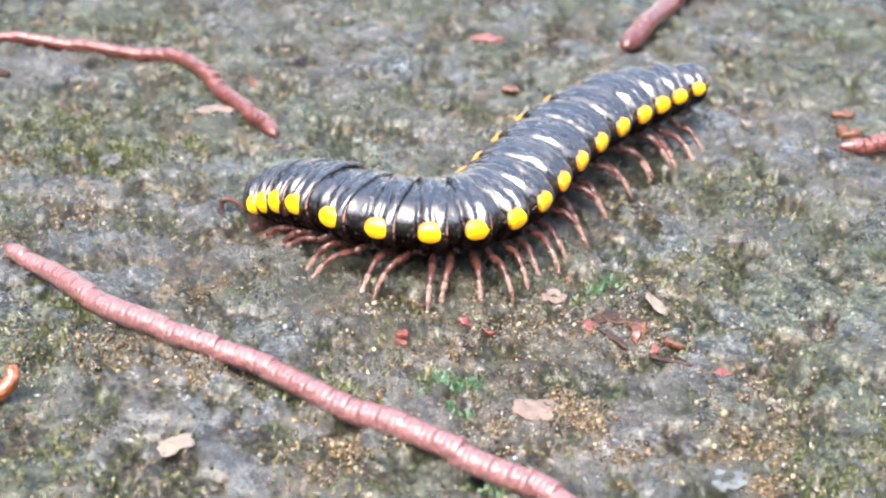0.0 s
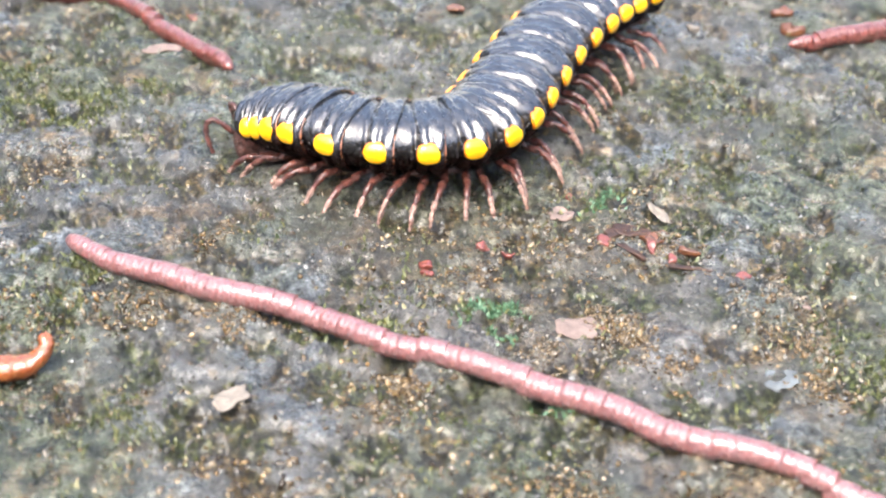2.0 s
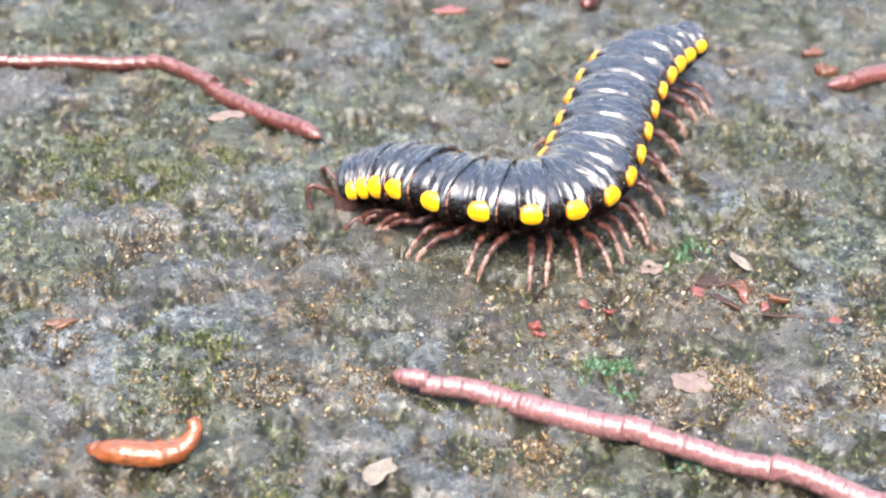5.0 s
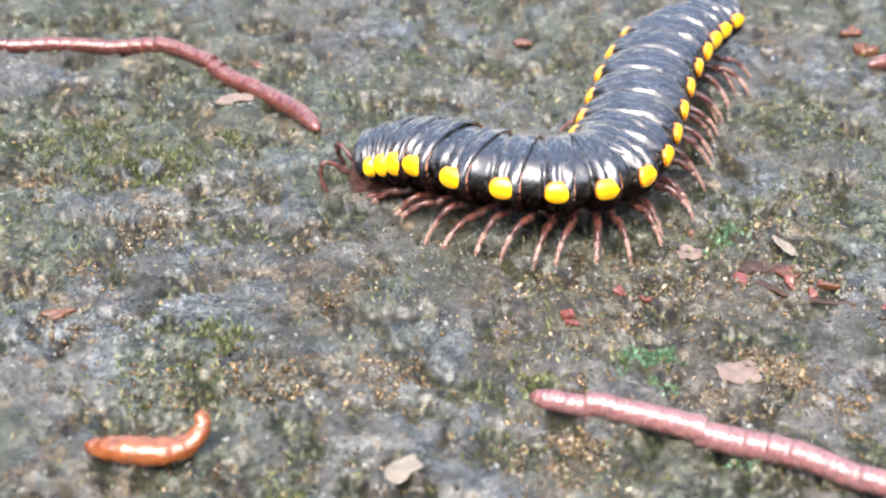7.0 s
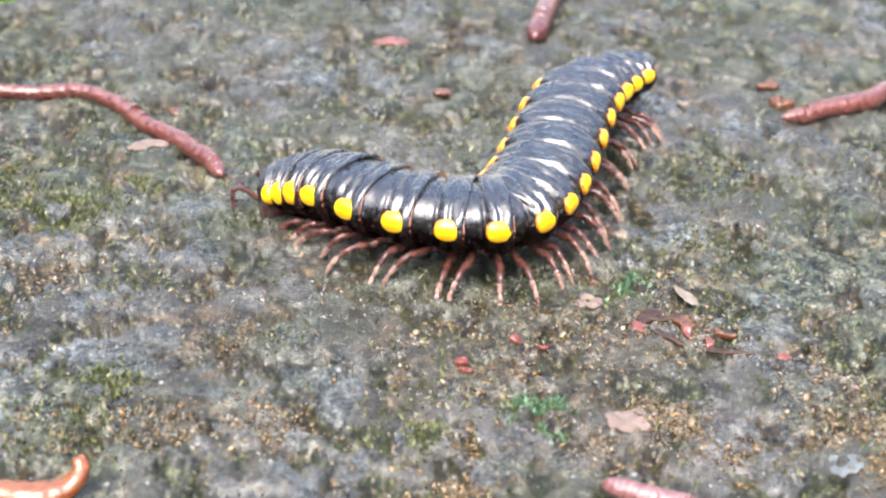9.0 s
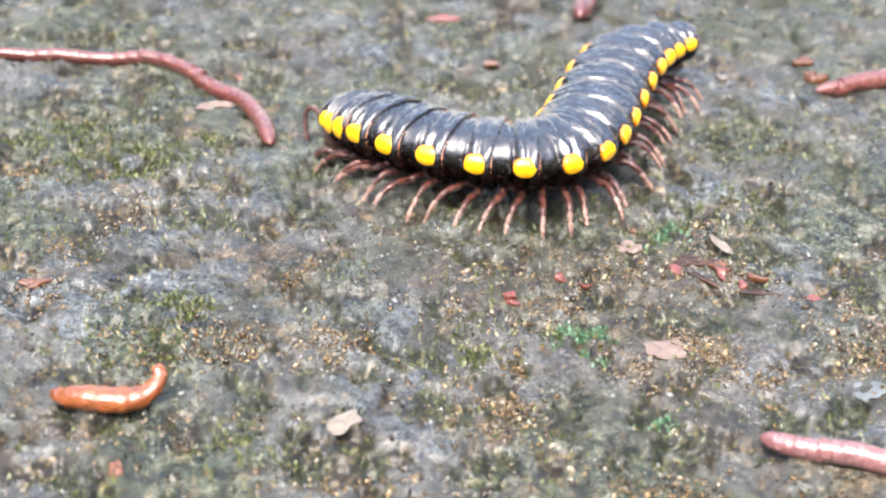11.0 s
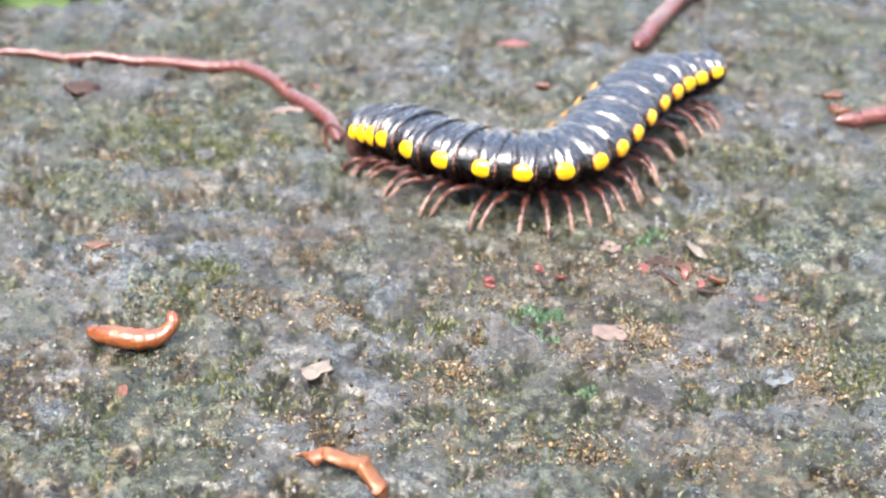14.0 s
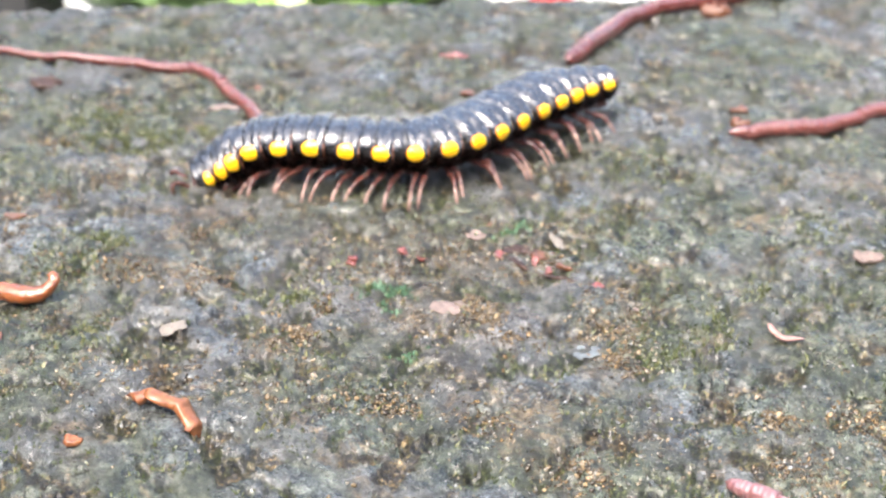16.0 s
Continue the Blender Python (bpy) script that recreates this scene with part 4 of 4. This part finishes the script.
def motions():
    # seconds, how far the head end dips in mm, and the back's line from head to tail in mm
    lines = [
        (0, -1.8, (-12.0, -4.0), (-9.7, -4.5), (-4.9, -6.8), (-0.2, -5.9), (1.8, -2.9), (3.3, 4.6), (6.7, 13.4), (10.5, 17.8)),
        (1, -1.4, (-12.0, -5.1), (-9.5, -5.3), (-4.8, -7.0), (-0.2, -5.9), (1.9, -2.8), (3.6, 4.6), (6.9, 13.4), (10.8, 17.6)),
        (2, -1.1, (-11.9, -3.3), (-9.9, -3.9), (-5.5, -6.1), (-0.5, -5.3), (1.7, -2.5), (3.6, 4.8), (7.0, 13.7), (10.9, 17.8)),
        (3, -1.0, (-11.2, -2.6), (-9.2, -3.3), (-5.0, -5.7), (-0.1, -5.2), (2.3, -2.4), (4.3, 4.6), (7.4, 13.6), (10.9, 17.4)),
        (4.2, -1.5, (-11.5, -2.0), (-9.0, -2.6), (-4.6, -5.4), (0.1, -5.2), (2.4, -2.5), (4.3, 4.5), (7.2, 13.3), (10.7, 17.3)),
        (6.3, -1.6, (-11.5, -1.3), (-8.8, -1.9), (-4.6, -4.9), (0.3, -5.1), (2.5, -2.6), (4.4, 4.7), (7.3, 13.8), (11.1, 18.2)),
        (7.5, -1.3, (-11.8, -0.8), (-9.1, -1.4), (-4.9, -4.4), (0.2, -4.8), (2.5, -2.4), (4.5, 4.6), (7.4, 13.7), (11.0, 18.0)),
        (8.2, -1.8, (-11.5, 0.5), (-8.9, -0.3), (-4.9, -3.7), (0.4, -4.5), (2.7, -2.3), (4.7, 4.5), (7.3, 13.7), (10.9, 17.6)),
        (10.3, -0.9, (-11.6, 2.4), (-10.1, 1.1), (-6.0, -1.9), (-0.3, -3.2), (2.5, -1.4), (4.7, 4.6), (7.3, 14.0), (10.8, 17.8)),
        (11, -0.8, (-11.5, 3.5), (-10.1, 1.9), (-6.4, -1.2), (-0.6, -2.6), (2.5, -0.9), (4.7, 5.1), (7.5, 14.5), (11.1, 18.4)),
        (12.5, -0.9, (-10.8, 3.5), (-9.7, 2.0), (-6.1, -1.4), (-0.4, -2.8), (2.7, -1.0), (4.9, 5.2), (7.6, 14.6), (11.2, 18.5)),
        (13.5, -0.8, (-10.2, 4.2), (-9.5, 2.5), (-6.3, -1.2), (-0.7, -2.7), (2.5, -0.9), (4.8, 5.3), (7.4, 14.7), (11.1, 18.8)),
        (14, -1.0, (-13.6, 2.9), (-10.9, 1.7), (-6.5, -1.5), (-0.8, -2.6), (2.3, -0.8), (4.5, 5.4), (7.2, 14.6), (11.1, 18.8)),
        (14.5, -1.7, (-15.3, -3.0), (-12.4, -2.4), (-7.6, -2.3), (-1.7, -1.8), (1.5, 0.0), (3.8, 5.3), (6.6, 14.0), (10.6, 18.3)),
        (15, -2.2, (-16.3, -4.9), (-14.1, -3.9), (-9.5, -2.8), (-3.3, -1.5), (0.3, 0.4), (3.0, 5.4), (6.2, 13.6), (10.2, 17.9)),
        (16, -2.6, (-16.4, -4.2), (-14.2, -3.0), (-9.7, -2.0), (-3.4, -1.1), (0.1, 0.6), (3.0, 5.6), (6.3, 13.8), (10.1, 18.1)),
    ]
    ks = np.array([1.84, 2.58, 3.37] + list(range(4, RINGS + 1)))
    poses, heads = {}, {}
    for t, dip, *line in lines:
        x, y = (natural([p[q] for p in line], ks) for q in range(2))
        turn = np.unwrap(np.arctan2(np.gradient(y), np.gradient(x)))
        drop = dip * np.array([1, 0.75, 0.5, 0.25, 0.1] + [0.0] * 13)
        tilt = np.degrees(np.arctan2(np.gradient(drop), np.hypot(np.gradient(x), np.gradient(y))))
        poses[t] = [pose(x[i] * MM, y[i] * MM, drop[i] * MM, 0, -float(tilt[i]) * 0.8, math.degrees(turn[i])) for i in range(RINGS)]
        heads[t] = float(tilt[0]) * 0.4 - 22
    for i, ring in enumerate(RING_LIST):
        walk(ring, [(t, p[i]) for t, p in poses.items()])
    walk(HEAD, [(t, p[0] @ pose(-0.75 * MM, 0, (0.3 if t > 14.3 else 0) * MM, 0, heads[t], 0)) for t, p in poses.items()])
    walk(TAIL, [(t, p[-1] @ pose(1.3 * MM, 0, 0, 0, 4, 0)) for t, p in poses.items()])
    for leg, hip, k, p, s in LEGS:
        lean = float(np.interp(k, [2, 5, 8, 13, 17], [40, 38, 22, 2, -12])) * (-1 if s < 0 else 1)
        rows = []
        for t in (0, 1, 2, 3, 4.2, 5.2, 6.3, 7.5, 8.6, 9.5, 10.3, 11.4, 12.5, 13.5, 14.2, 15, 16):
            swing = 9 * math.sin(1.3 * t + 0.9 * k + 1.6 * p + (0.7 if s > 0 else 0)) + (8 if p else -8)
            rows.append((t, pose(*hip, 0, 0, lean + swing)))
        walk(leg, rows)
    # the pink worm draws back along its own track
    track = [(-27.5, -12.5), (-21.5, -15.8), (-16.8, -18.1), (-13, -19.2), (-9.2, -20), (-5.6, -21), (-2.1, -22.3), (1.3, -23.5), (4.5, -24.3), (7.7, -25.5), (10.7, -26.7), (14.3, -28.5), (19, -30), (24, -32.2), (29, -34.6), (60, -48), (140, -82)]
    draws = [(0, 3.3), (0.5, 5.2), (1.5, 7.9), (2, 9.2), (2.5, 12.4), (3, 14.3), (3.5, 17), (4.2, 18.4), (6.3, 27.6), (7.5, 28.0), (8.0, 31.2), (8.2, 32.3), (10.3, 42.8), (11, 43.3), (11.5, 46.3), (13.8, 56.8), (14.5, 57.2), (15, 59.6), (15.5, 60.2), (16, 61.6)]
    rows = [(t, along(track, PINK_R, s * MM, PINK_STEP, len(PINK_WORM), 0.00015)) for t, s in draws]
    for i, piece in enumerate(PINK_WORM):
        walk(piece, [(t, p[i]) for t, p in rows])
    # the red worm turns its head
    rest = [(-20.3, 10.5), (-24.0, 13.8), (-28.0, 16.6), (-33.0, 17.0), (-38.0, 17.0), (-43, 16.3), (-49, 15.6), (-60, 14)]
    for_head = [(0, (-16.9, 7.2)), (2, (-17.2, 7.6)), (4.2, (-15.8, 7.3)), (7, (-16.5, 5.7)), (8.2, (-16.8, 6.0)), (10.3, (-17.2, 5.6)), (11, (-17.4, 4.4)), (13.5, (-16.6, 5.0)), (14.5, (-16.8, 5.4)), (16, (-17.0, 5.6))]
    rows = [(t, along([tip, ((tip[0] * 0.55 - 20.3 * 0.45 + 0.3), tip[1] * 0.5 + 10.5 * 0.5 - 0.2), *rest], RED_R * 0.85, 0, RED_STEP, len(RED_WORM))) for t, tip in for_head]
    for i, piece in enumerate(RED_WORM):
        walk(piece, [(t, p[i]) for t, p in rows])
    far = along([(5.0, 32.0), (6.2, 38.0), (8.3, 47.0), (11.8, 52.0), (15.5, 56.0), (20, 60)], 0.00086, 0, 0.0013, len(FAR_WORM))
    side = along([(22.0, 17.2), (24.9, 18.7), (27.3, 19.8), (29.7, 22.0), (31.9, 24.9), (35.2, 28.1), (40, 31)], 0.00072, 0.0012, 0.0009, len(SIDE_WORM))
    for made, at in ((FAR_WORM, far), (SIDE_WORM, side)):
        for piece, m in zip(made, at):
            piece.matrix_basis = m


motions()
